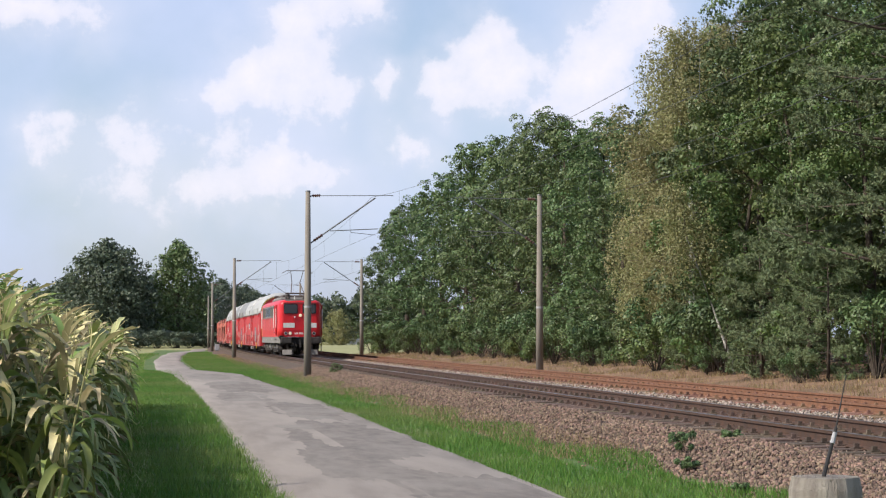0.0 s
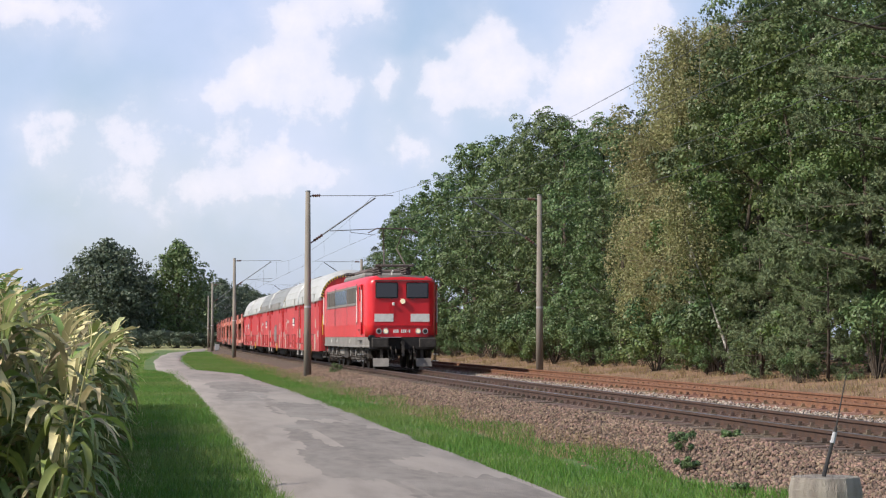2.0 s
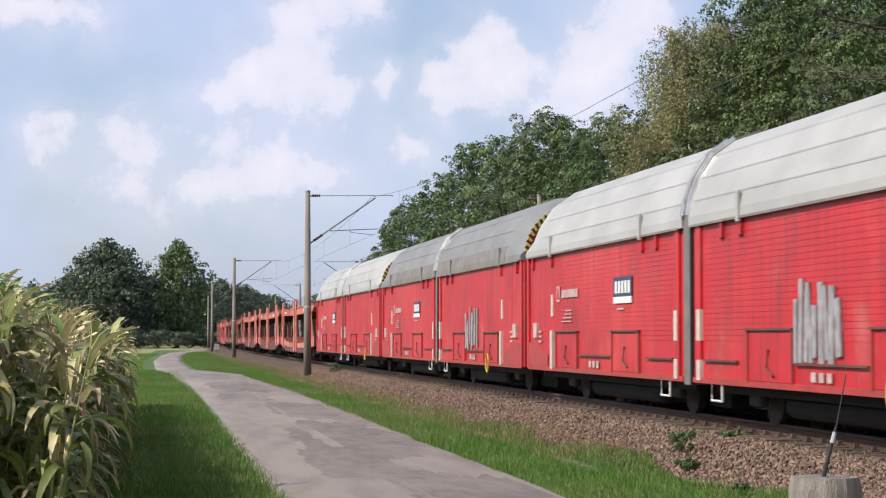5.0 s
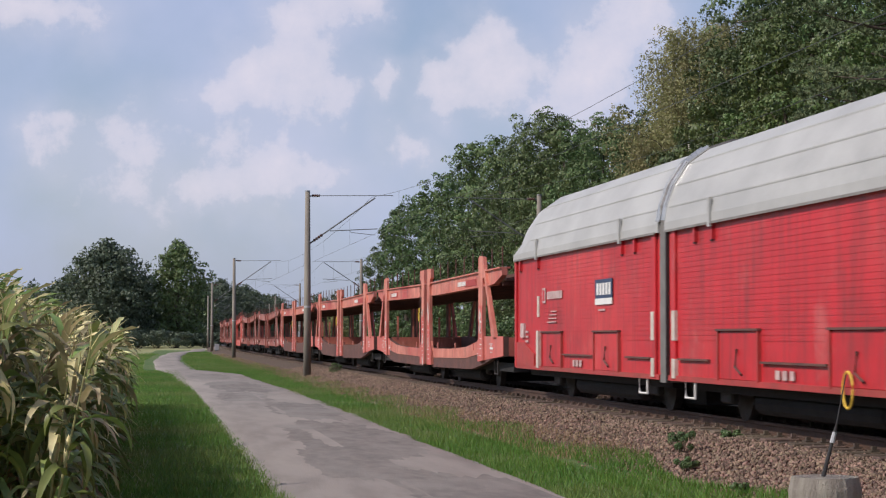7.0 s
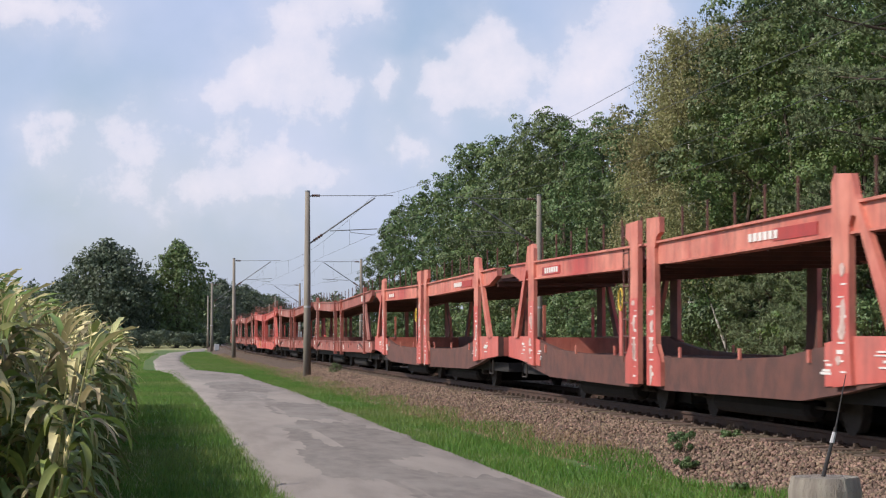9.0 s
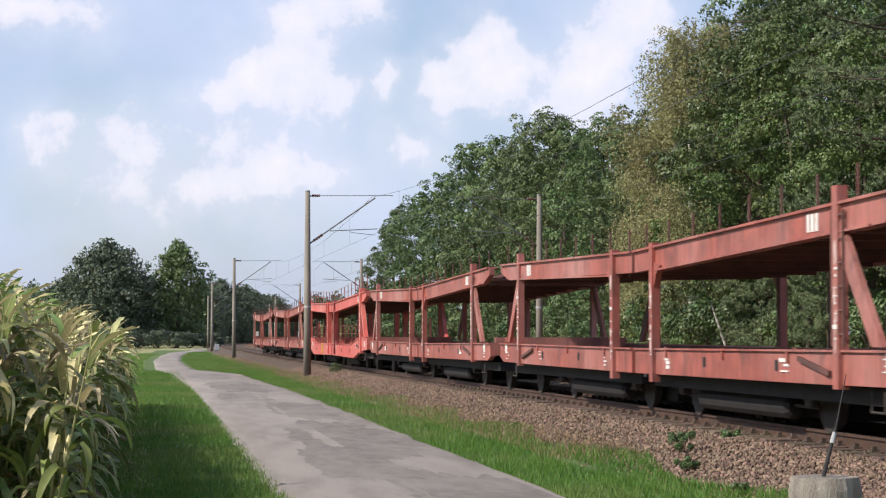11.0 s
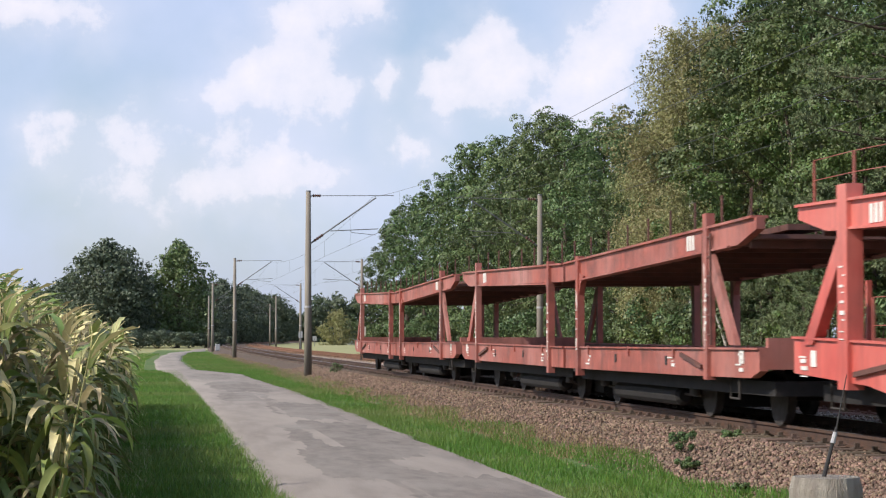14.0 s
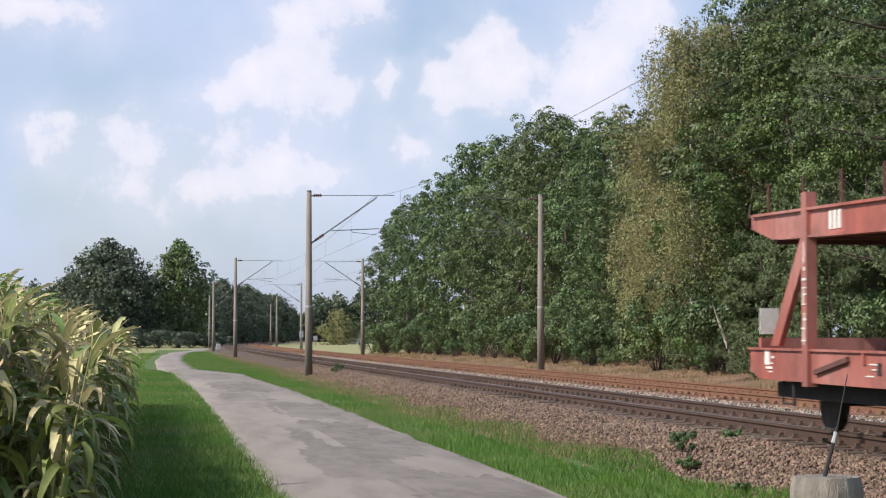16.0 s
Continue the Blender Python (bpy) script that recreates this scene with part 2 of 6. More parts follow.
def beam(bm, p, q, w, h, mi=0, up=(0, 0, 1)):
    """A bar with a rectangular section from p to q."""
    p, q = Vector(p), Vector(q)
    d = (q - p).normalized()
    u = Vector(up)
    if abs(d.dot(u)) > 0.97:
        u = Vector((0, 1, 0))
    s = d.cross(u).normalized()
    u = s.cross(d).normalized()
    vs = [bm.verts.new(e + s * (a * w / 2) + u * (b * h / 2)) for e in (p, q) for a, b in ((-1, -1), (1, -1), (1, 1), (-1, 1))]
    for f in ((3, 2, 1, 0), (4, 5, 6, 7), (0, 1, 5, 4), (1, 2, 6, 5), (2, 3, 7, 6), (3, 0, 4, 7)):
        bm.faces.new([vs[i] for i in f]).material_index = mi
    return bm


def tube(bm, pts, radii, n=8, mi=0, caps=True):
    """A round bar along pts with radii."""
    rings = []
    pts = [Vector(p) for p in pts]
    if not isinstance(radii, (list, tuple)):
        radii = [radii] * len(pts)
    for i, p in enumerate(pts):
        d = (pts[min(i + 1, len(pts) - 1)] - pts[max(i - 1, 0)]).normalized()
        a = d.cross(Vector((0, 0, 1)))
        if a.length < 0.05:
            a = d.cross(Vector((0, 1, 0)))
        a.normalize()
        b = d.cross(a)
        rings.append([bm.verts.new(p + (a * math.cos(t) + b * math.sin(t)) * radii[i]) for t in [2 * math.pi * j / n for j in range(n)]])
    for r, s in zip(rings, rings[1:]):
        for j in range(n):
            bm.faces.new((r[j], r[(j + 1) % n], s[(j + 1) % n], s[j])).material_index = mi
    if caps:
        bm.faces.new(rings[0][::-1]).material_index = mi
        bm.faces.new(rings[-1]).material_index = mi
    return bm


def extrude_profile(bm, prof, y0, y1, mi=0):
    """A closed profile of (x, z) swept from y0 to y1."""
    a = [bm.verts.new((x, y0, z)) for x, z in prof]
    b = [bm.verts.new((x, y1, z)) for x, z in prof]
    n = len(prof)
    for i in range(n):
        bm.faces.new((a[i], a[(i + 1) % n], b[(i + 1) % n], b[i])).material_index = mi
    bm.faces.new(a[::-1]).material_index = mi
    bm.faces.new(b).material_index = mi
    return bm


# ---- ground ----
PROFILE = [(-400, -0.55), (6.0, -0.55), (7.0, -0.42), (15.6, -0.42), (16.4, -0.34), (17.4, -0.22), (20, 0.08), (26, 0.45), (60, 0.6), (400, 0.6)]


def height(u, y):
    for (a, za), (b, zb) in zip(PROFILE, PROFILE[1:]):
        if u <= b:
            z = za + (zb - za) * (u - a) / (b - a)
            break
    else:
        z = 0.6
    if u > 15.6:
        k = min(1, max(0, (y - 150) / 60))
        z = z * (1 - k) - 0.5 * k
    n = noise.noise((u * 0.35, y * 0.35, 0)) * 0.04 + noise.noise((u * 1.3, y * 1.3, 5)) * 0.015
    if 0.9 < u < 5.0:
        n *= 0.15
    return z + n


def ground():
    us = [-2500, -1200, -500, -200, -100, -60, -40, -25, -15, -10, -7, -5, -4, -3, -2, -1] + [i * 0.5 for i in range(0, 41)] + [21, 22, 24, 26, 30, 35, 45, 60, 90, 150, 300, 700, 1400, 2600]
    ys = [-300, -100, -40, -10, 0, 4, 8] + [10 + i * 0.7 for i in range(100)] + [80 + i * 2.5 for i in range(60)] + [230 + 15 * i for i in range(30)] + [700, 900, 1300, 2000, 3200, 4500]
    vs, fs, idx = [], [], []
    for y in ys:
        for u in us:
            b = bend(min(y, 700)) if -60 < u < 90 else 0
            vs.append((u + b, y, height(u, y)))
    nu = len(us)
    for j in range(len(ys) - 1):
        for i in range(nu - 1):
            fs.append((j * nu + i, j * nu + i + 1, (j + 1) * nu + i + 1, (j + 1) * nu + i))
            u, y = us[i], ys[j]
            if u < -0.2 and y >= 8:
                k = 1
            elif u >= 15.5 and y < 185:
                k = 3
            elif u >= 15.5 or u <= -10 or y > 260:
                k = 2
            else:
                k = 0
            idx.append(k)
    ob = mesh_object("ground", vs, fs, [M["grass"], M["stubble"], M["meadow"], M["litter"]], idx=idx, smooth=True)
    tagged(ob, "flat grassy ground with stubble field and leaf-littered wood edge", "ground", kind="structure")


ROAD = [(-40, -16.0), (-12, -6.5), (5.6, -0.75), (14, 2.3), (21, 3.0), (24, 3.0), (64, 3.1), (96, 2.75), (114, 1.45), (150, 1.45), (184, 2.0), (214, 2.95), (270, 6.5), (330, 10.5), (420, 18)]


def road_mid(y):
    for i, ((a, xa), (b, xb)) in enumerate(zip(ROAD, ROAD[1:])):
        if y <= b:
            t = (y - a) / (b - a)
            return xa + (xb - xa) * (3 * t * t - 2 * t ** 3)
    return ROAD[-1][1]


def road():
    vs, fs = [], []
    ys = [-20 + 1.0 * i for i in range(250)] + [230 + 5 * i for i in range(36)]
    off = [-1.62, -1.5, -1.44, -0.8, 0, 0.8, 1.44, 1.5, 1.62]
    for y in ys:
        for i, o in enumerate(off):
            e = noise.noise((y * 0.5, i * 0.01 + (7 if o > 0 else 0), 2)) * 0.16 + noise.noise((y * 2.1, 9 if o > 0 else 3, 2)) * 0.06
            edge = e if abs(o) > 1.4 else 0
            z = -0.56 if abs(o) > 1.55 else (-0.512 if abs(o) > 1.47 else -0.492 + 0.022 * (1 - abs(o) / 1.5))
            wide = 1.0 - 0.42 * min(1, max(0, (y - 98) / 14))
            vs.append((road_mid(y) + o * wide + edge, y, z))
    n = len(off)
    for j in range(len(ys) - 1):
        for i in range(n - 1):
            fs.append((j * n + i, j * n + i + 1, (j + 1) * n + i + 1, (j + 1) * n + i))
    ob = mesh_object("road", vs, fs, M["asphalt"], smooth=True)
    tagged(ob, "narrow worn grey asphalt farm road with patches", "road", kind="structure")
    # darker repair patches with ragged outlines: middle along, half length, offset across, half width
    for yc, hl, xc, hw, sd in ((21.0, 5.4, 0.55, 0.85, 1), (28.5, 3.6, -0.25, 0.55, 2), (36.0, 6.0, 0.35, 0.95, 3), (49.0, 5.5, 0.55, 0.7, 4), (60, 4, -0.4, 0.75, 5), (73, 8, 0.1, 0.9, 6), (91, 6, -0.2, 0.9, 7)):
        pv, pf = [(road_mid(yc) + xc, yc, -0.466)], []
        n = 120
        for i in range(n):
            a = 2 * math.pi * i / n
            c, q = math.cos(a), math.sin(a)
            k = 1 / (abs(c) ** 3.2 + abs(q) ** 3.2) ** (1 / 3.2)
            k *= 1 + 0.30 * noise.noise((c * 2.3, q * 2.3, sd * 3.7)) + 0.15 * noise.noise((c * 9, q * 9, sd)) + 0.10 * noise.noise((c * 31, q * 31, sd))
            o = max(-1.36, min(1.36, xc + hw * c * k))
            y = yc + hl * q * k
            pv.append((road_mid(y) + o, y, -0.492 + 0.022 * (1 - abs(o) / 1.5) + 0.0008))
            pf.append((0, 1 + i, 1 + (i + 1) % n))
        mesh_object("asphalt_patch", pv, pf, M["patch"], ob)


def sweep(name, offset, prof, mats, ys, parent, idxs=None):
    """A closed profile of (across, up) carried along a track."""
    vs, fs, idx = [], [], []
    n = len(prof)
    for y in ys:
        s = slope(y)
        q = 1 / math.hypot(1, s)
        for a, z in prof:
            o = offset + a
            vs.append((bend(y) + o * q, y - o * s * q, z))
    for j in range(len(ys) - 1):
        for i in range(n):
            fs.append((j * n + i, j * n + (i + 1) % n, (j + 1) * n + (i + 1) % n, (j + 1) * n + i))
            idx.append(idxs[i] if idxs else 0)
    return mesh_object(name, vs, fs, mats, parent, idx)


TRACK_YS = [-25 + 3 * i for i in range(40)] + [95 + 5 * i for i in range(140)]
RAIL = [(-0.036, 0), (-0.036, -0.04), (-0.01, -0.05), (-0.01, -0.135), (-0.07, -0.155), (-0.07, -0.17), (0.07, -0.17), (0.07, -0.155), (0.01, -0.135), (0.01, -0.05), (0.036, -0.04), (0.036, 0)]


def track(name, centre, railmat, topmat, sleepermat, label):
    tr = tagged(new(name), label, "railway track", kind="structure")
    for side in (-0.753, 0.753):
        sweep("rail", centre + side, RAIL, [railmat, topmat], TRACK_YS, tr, [0] * 11 + [1])
    bm = bmesh.new()
    box(bm, -1.3, 1.3, -0.13, 0.13, -0.36, -0.165, 0.012)
    for s in (-0.753, 0.753):
        box(bm, s - 0.17, s + 0.17, -0.08, 0.08, -0.166, -0.145)
        for o in (-0.11, 0.11):
            box(bm, s + o - 0.03, s + o + 0.03, -0.03, 0.03, -0.15, -0.10)
    first = part("sleeper", bm, sleepermat, tr)
    first.location = (centre, 14, 0)
    y = 14.63
    for i in range(279):
        o = new("sleeper", first.data)
        o.parent = tr
        o.location = (bend(y) + centre, y, random.uniform(-0.01, 0.01))
        o.rotation_euler = (0, 0, -math.atan(slope(y)) + random.uniform(-0.006, 0.006))
        y += 0.63
    vs, fs = [], []
    while y < 560:
        b = len(vs)
        x = bend(y) + centre
        for dx, dy, dz in ((-1.3, -.13, -.36), (1.3, -.13, -.36), (1.3, .13, -.36), (-1.3, .13, -.36), (-1.3, -.13, -.165), (1.3, -.13, -.165), (1.3, .13, -.165), (-1.3, .13, -.165)):
            vs.append((x + dx, y + dy, dz))
        fs += [tuple(b + i for i in q) for q in ((4, 5, 6, 7), (0, 1, 5, 4), (1, 2, 6, 5), (2, 3, 7, 6), (3, 0, 4, 7))]
        y += 0.63
    tagged(mesh_object("far_sleepers", vs, fs, sleepermat, tr), kind="stuff")
    return tr


def stones(name, n, place, size, mat, label):
    """Loose crushed stones, joined."""
    ico = [Vector(v).normalized() for v in ((1, 0, 0.3), (-1, 0, 0.2), (0, 1, -0.2), (0, -1, -0.1), (0.1, 0.2, 1), (-0.1, 0, -1))]
    tri = ((4, 0, 2), (4, 2, 1), (4, 1, 3), (4, 3, 0), (5, 2, 0), (5, 1, 2), (5, 3, 1), (5, 0, 3))
    rng = np.random.default_rng(7)
    base = np.array([tuple(v) for v in ico])
    P = np.array([place(rng) for _ in range(n)])
    R = rng.normal(size=(n, 3, 3))
    Q = np.linalg.qr(R)[0]
    S = rng.uniform(0.6, 1.3, size=(n, 1, 3)) * (size * rng.uniform(0.6, 1.35, size=(n, 1, 1)))
    V = np.einsum("nij,nkj->nki", Q, base[None] * S * rng.uniform(0.55, 1.35, size=(n, 6, 1))) + P[:, None, :]
    T = (np.arange(n)[:, None, None] * 6 + np.array(tri)[None]).reshape(-1, 3)
    ob = tri_mesh(name, V.reshape(-1, 3), T, mat)
    return tagged(ob, label, "ballast", kind="stuff")


def tri_mesh(name, V, T, mat, parent=None, corners=3, idx=None):
    """A mesh from arrays."""
    me = bpy.data.meshes.new(name)
    me.vertices.add(len(V))
    me.vertices.foreach_set("co", np.ascontiguousarray(V, dtype=np.float32).ravel())
    me.loops.add(T.size)
    me.loops.foreach_set("vertex_index", np.ascontiguousarray(T, dtype=np.int32).ravel())
    me.polygons.add(len(T))
    me.polygons.foreach_set("loop_start", np.arange(0, T.size, corners, dtype=np.int32))
    for m in (mat if isinstance(mat, (list, tuple)) else [mat]):
        me.materials.append(m)
    if idx is not None:
        me.polygons.foreach_set("material_index", np.asarray(idx, dtype=np.int32))
    me.update(calc_edges=True)
    ob = new(name, me)
    ob.parent = parent
    return ob


BED = [(6.05, -0.56), (7.0, -0.37), (7.75, -0.24), (8.15, -0.215), (10.75, -0.215), (11.1, -0.24), (11.9, -0.25), (12.35, -0.215), (14.95, -0.215), (15.35, -0.25), (16.5, -0.42)]


def bed_height(u):
    for (a, za), (b, zb) in zip(BED, BED[1:]):
        if u <= b:
            return za + (zb - za) * (u - a) / (b - a)
    return BED[-1][1]


def ballast():
    ys = [-25 + 1.5 * i for i in range(80)] + [95 + 5 * i for i in range(120)]
    vs, fs = [], []
    for y in ys:
        for u, z in BED:
            vs.append((u + bend(y), y, z + 0.015 * noise.noise((u * 2, y, 1))))
    n = len(BED)
    for j in range(len(ys) - 1):
        for i in range(n - 1):
            fs.append((j * n + i, j * n + i + 1, (j + 1) * n + i + 1, (j + 1) * n + i))
    tagged(mesh_object("ballast_bed", vs, fs, M["ballast"], smooth=True), "brown crushed-stone ballast bed under both tracks", "ballast", kind="structure")

    def near_slope(r):
        y = 18 + 85 * r.random() ** 1.7
        u = 6.0 + 2.3 * r.random() ** 0.8 + (r.normal() * 0.15)
        return u + bend(y), y, bed_height(max(u, 6.05)) + 0.01

    def between_rails(r):
        y = 18 + 110 * r.random() ** 1.5
        u = 8.15 + 2.6 * r.random()
        return u + bend(y), y, -0.20

    def middle(r):
        y = 18 + 150 * r.random() ** 1.4
        u = 10.8 + 1.65 * r.random()
        return u + bend(y), y, bed_height(u) + 0.01 + 0.03 * r.random()

    def far_side(r):
        y = 18 + 130 * r.random() ** 1.4
        u = 12.3 + 4.2 * r.random() ** 1.3
        return u + bend(y), y, bed_height(u) + 0.005
    stones("shoulder_ballast", 36000, near_slope, 0.028, M["stone"], "loose reddish brown crushed stone on the track shoulder")
    stones("track_ballast", 9000, between_rails, 0.03, M["stone"], "dark brown crushed stone between the rails")
    stones("middle_ballast", 17000, middle, 0.03, M["newstone"], "pale fresh crushed stone between the two tracks")
    stones("far_ballast", 6000, far_side, 0.034, M["stone"], "brown crushed stone of the far track")


ground()
road()
ballast()
track("railway_track", NEAR, M["rail"], M["railtop"], M["sleeper"], "dark steel rails on brown sleepers, in use")
track("railway_track", FAR, M["rustrail"], M["rustrail"], M["sleeper2"], "rust-red steel rails on rust-dusted sleepers")


# ---- overhead line ----
MAST_YS = [88, 164.5, 240.5, 316, 392, 468]


def mast(y, side):
    u = 6.62 if side < 0 else 16.6
    base = -0.6 if side < 0 else -0.45
    x = u + curve(y)
    m = tagged(new("catenary_mast"), "tall slim tapered concrete mast carrying the overhead line bracket", "mast", "catenary masts")
    m.location = (x, y, 0)
    m.rotation_euler = (0, 0, -math.atan(slope(y)))
    top = 7.25
    bm = tube(bmesh.new(), [(0, 0, base), (0, 0, 2.5), (0, 0, top)], [0.165, 0.145, 0.10], 14)
    part("pole", bm, M["mast"], m, smooth=True)
    part("cap", tube(bmesh.new(), [(0, 0, top), (0, 0, top + 0.05)], [0.11, 0.09], 12), M["steel"], m)
    part("clamp_band", tube(bmesh.new(), [(0, 0, 2.42), (0, 0, 2.5)], [0.152, 0.152], 14), M["tape"], m)
    d = 1 if side < 0 else -1
    c = (NEAR - 6.62) if side < 0 else (FAR - 16.6)      # across to the track's centre
    part("tie_rod", tube(bmesh.new(), [(0, 0, 7.08), (c + 0.75 * d, 0, 7.12)], 0.016, 6), M["steel"], m)
    part("strut", tube(bmesh.new(), [(0.1 * d, 0, 5.1), (c, 0, 7.02)], 0.03, 8), M["steel"], m)
    part("registration_arm", tube(bmesh.new(), [(0.33 * c, 0, 5.62), (c + 0.1 * d, 0, 5.72)], 0.02, 6), M["steel"], m)
    part("steady_arm", tube(bmesh.new(), [(0.62 * c, 0, 5.66), (0.64 * c, 0, 5.56), (c, 0, 5.46)], 0.013, 6), M["steel"], m)
    for a, b, nm in (((0.18 * d, 0, 7.085), (0.52 * d, 0, 7.09), "insulator"), ((0.24 * d, 0, 5.2), (0.62 * d, 0, 5.46), "insulator")):
        bm = bmesh.new()
        a, b = Vector(a), Vector(b)
        pts, rad = [], []
        for i in range(9):
            pts.append(a.lerp(b, i / 8))
            rad.append(0.075 if i % 2 else 0.03)
        part(nm, tube(bm, pts, rad, 10), M["insulator"], m)
    part("bracket", beam(bmesh.new(), (0, 0, 7.02), (0.2 * d, 0, 7.09), 0.05, 0.05), M["steel"], m)
    part("bracket", beam(bmesh.new(), (0, 0, 5.02), (0.26 * d, 0, 5.2), 0.05, 0.05), M["steel"], m)
    return m


for yy in MAST_YS:
    mast(yy, -1)
for yy in MAST_YS:
    mast(yy + 1.0, 1)


def wires(centre):
    w = tagged(new("overhead_wire"), "thin dark catenary and contact wire above the track", "overhead wire")
    sup = [-64, 12] + MAST_YS
    cat, con = [], []
    for a, b in zip(sup, sup[1:]):
        for i in range(16):
            t = i / 16
            y = a + (b - a) * t
            z = 7.05 - 3.6 * t * (1 - t)
            cat.append((centre + bend(y), y, z))
            con.append((centre + bend(y), y, 5.45))
            if i % 3 == 2:
                part("dropper_wire", tube(bmesh.new(), [(centre + bend(y), y, 5.45), (centre + bend(y), y, z)], 0.004, 4), M["wire"], w)
    part("catenary_wire", tube(bmesh.new(), cat, 0.006, 5), M["wire"], w)
    part("contact_wire", tube(bmesh.new(), con, 0.006, 5), M["wire"], w)


wires(NEAR)
wires(FAR)


# ---- trees ----
def leaf_cards(C, rng, size, aspect=0.6, flat=0.0, droop=None, face=None):
    """Small folded leaf cards at the places C, turned roughly to the directions face."""
    n = len(C)
    a = rng.normal(size=(n, 3))
    if face is not None and droop is None:
        nn = face + rng.normal(size=(n, 3)) * 0.42
        nn /= np.linalg.norm(nn, axis=1)[:, None]
        a = np.cross(nn, a)
    a[:, 2] *= (1 - flat)
    if droop is not None:
        a = a * 0.45 + np.array(droop)
    a /= np.linalg.norm(a, axis=1)[:, None]
    b = np.cross(nn, a) if face is not None and droop is None else np.cross(a, rng.normal(size=(n, 3)))
    b /= np.linalg.norm(b, axis=1)[:, None]
    c = np.cross(a, b)
    s = (size * rng.uniform(0.6, 1.4, size=n))[:, None]
    V = np.stack([C - a * s, C + b * s * aspect + c * s * 0.25, C + a * s, C - b * s * aspect + c * s * 0.25], 1)
    return V


def leaf_mesh(name, C, rng, size, mat, parent, single=False, **kw):
    V = leaf_cards(C, rng, size, **kw)[:, [0, 1, 3]] if single else leaf_cards(C, rng, size, **kw)
    n = len(V)
    if single:
        return tri_mesh(name, V.reshape(-1, 3), np.arange(n * 3).reshape(-1, 3), mat, parent)
    T = (np.arange(n)[:, None, None] * 4 + np.array(((0, 1, 2), (0, 2, 3)))[None]).reshape(-1, 3)
    return tri_mesh(name, V.reshape(-1, 3), T, mat, parent)


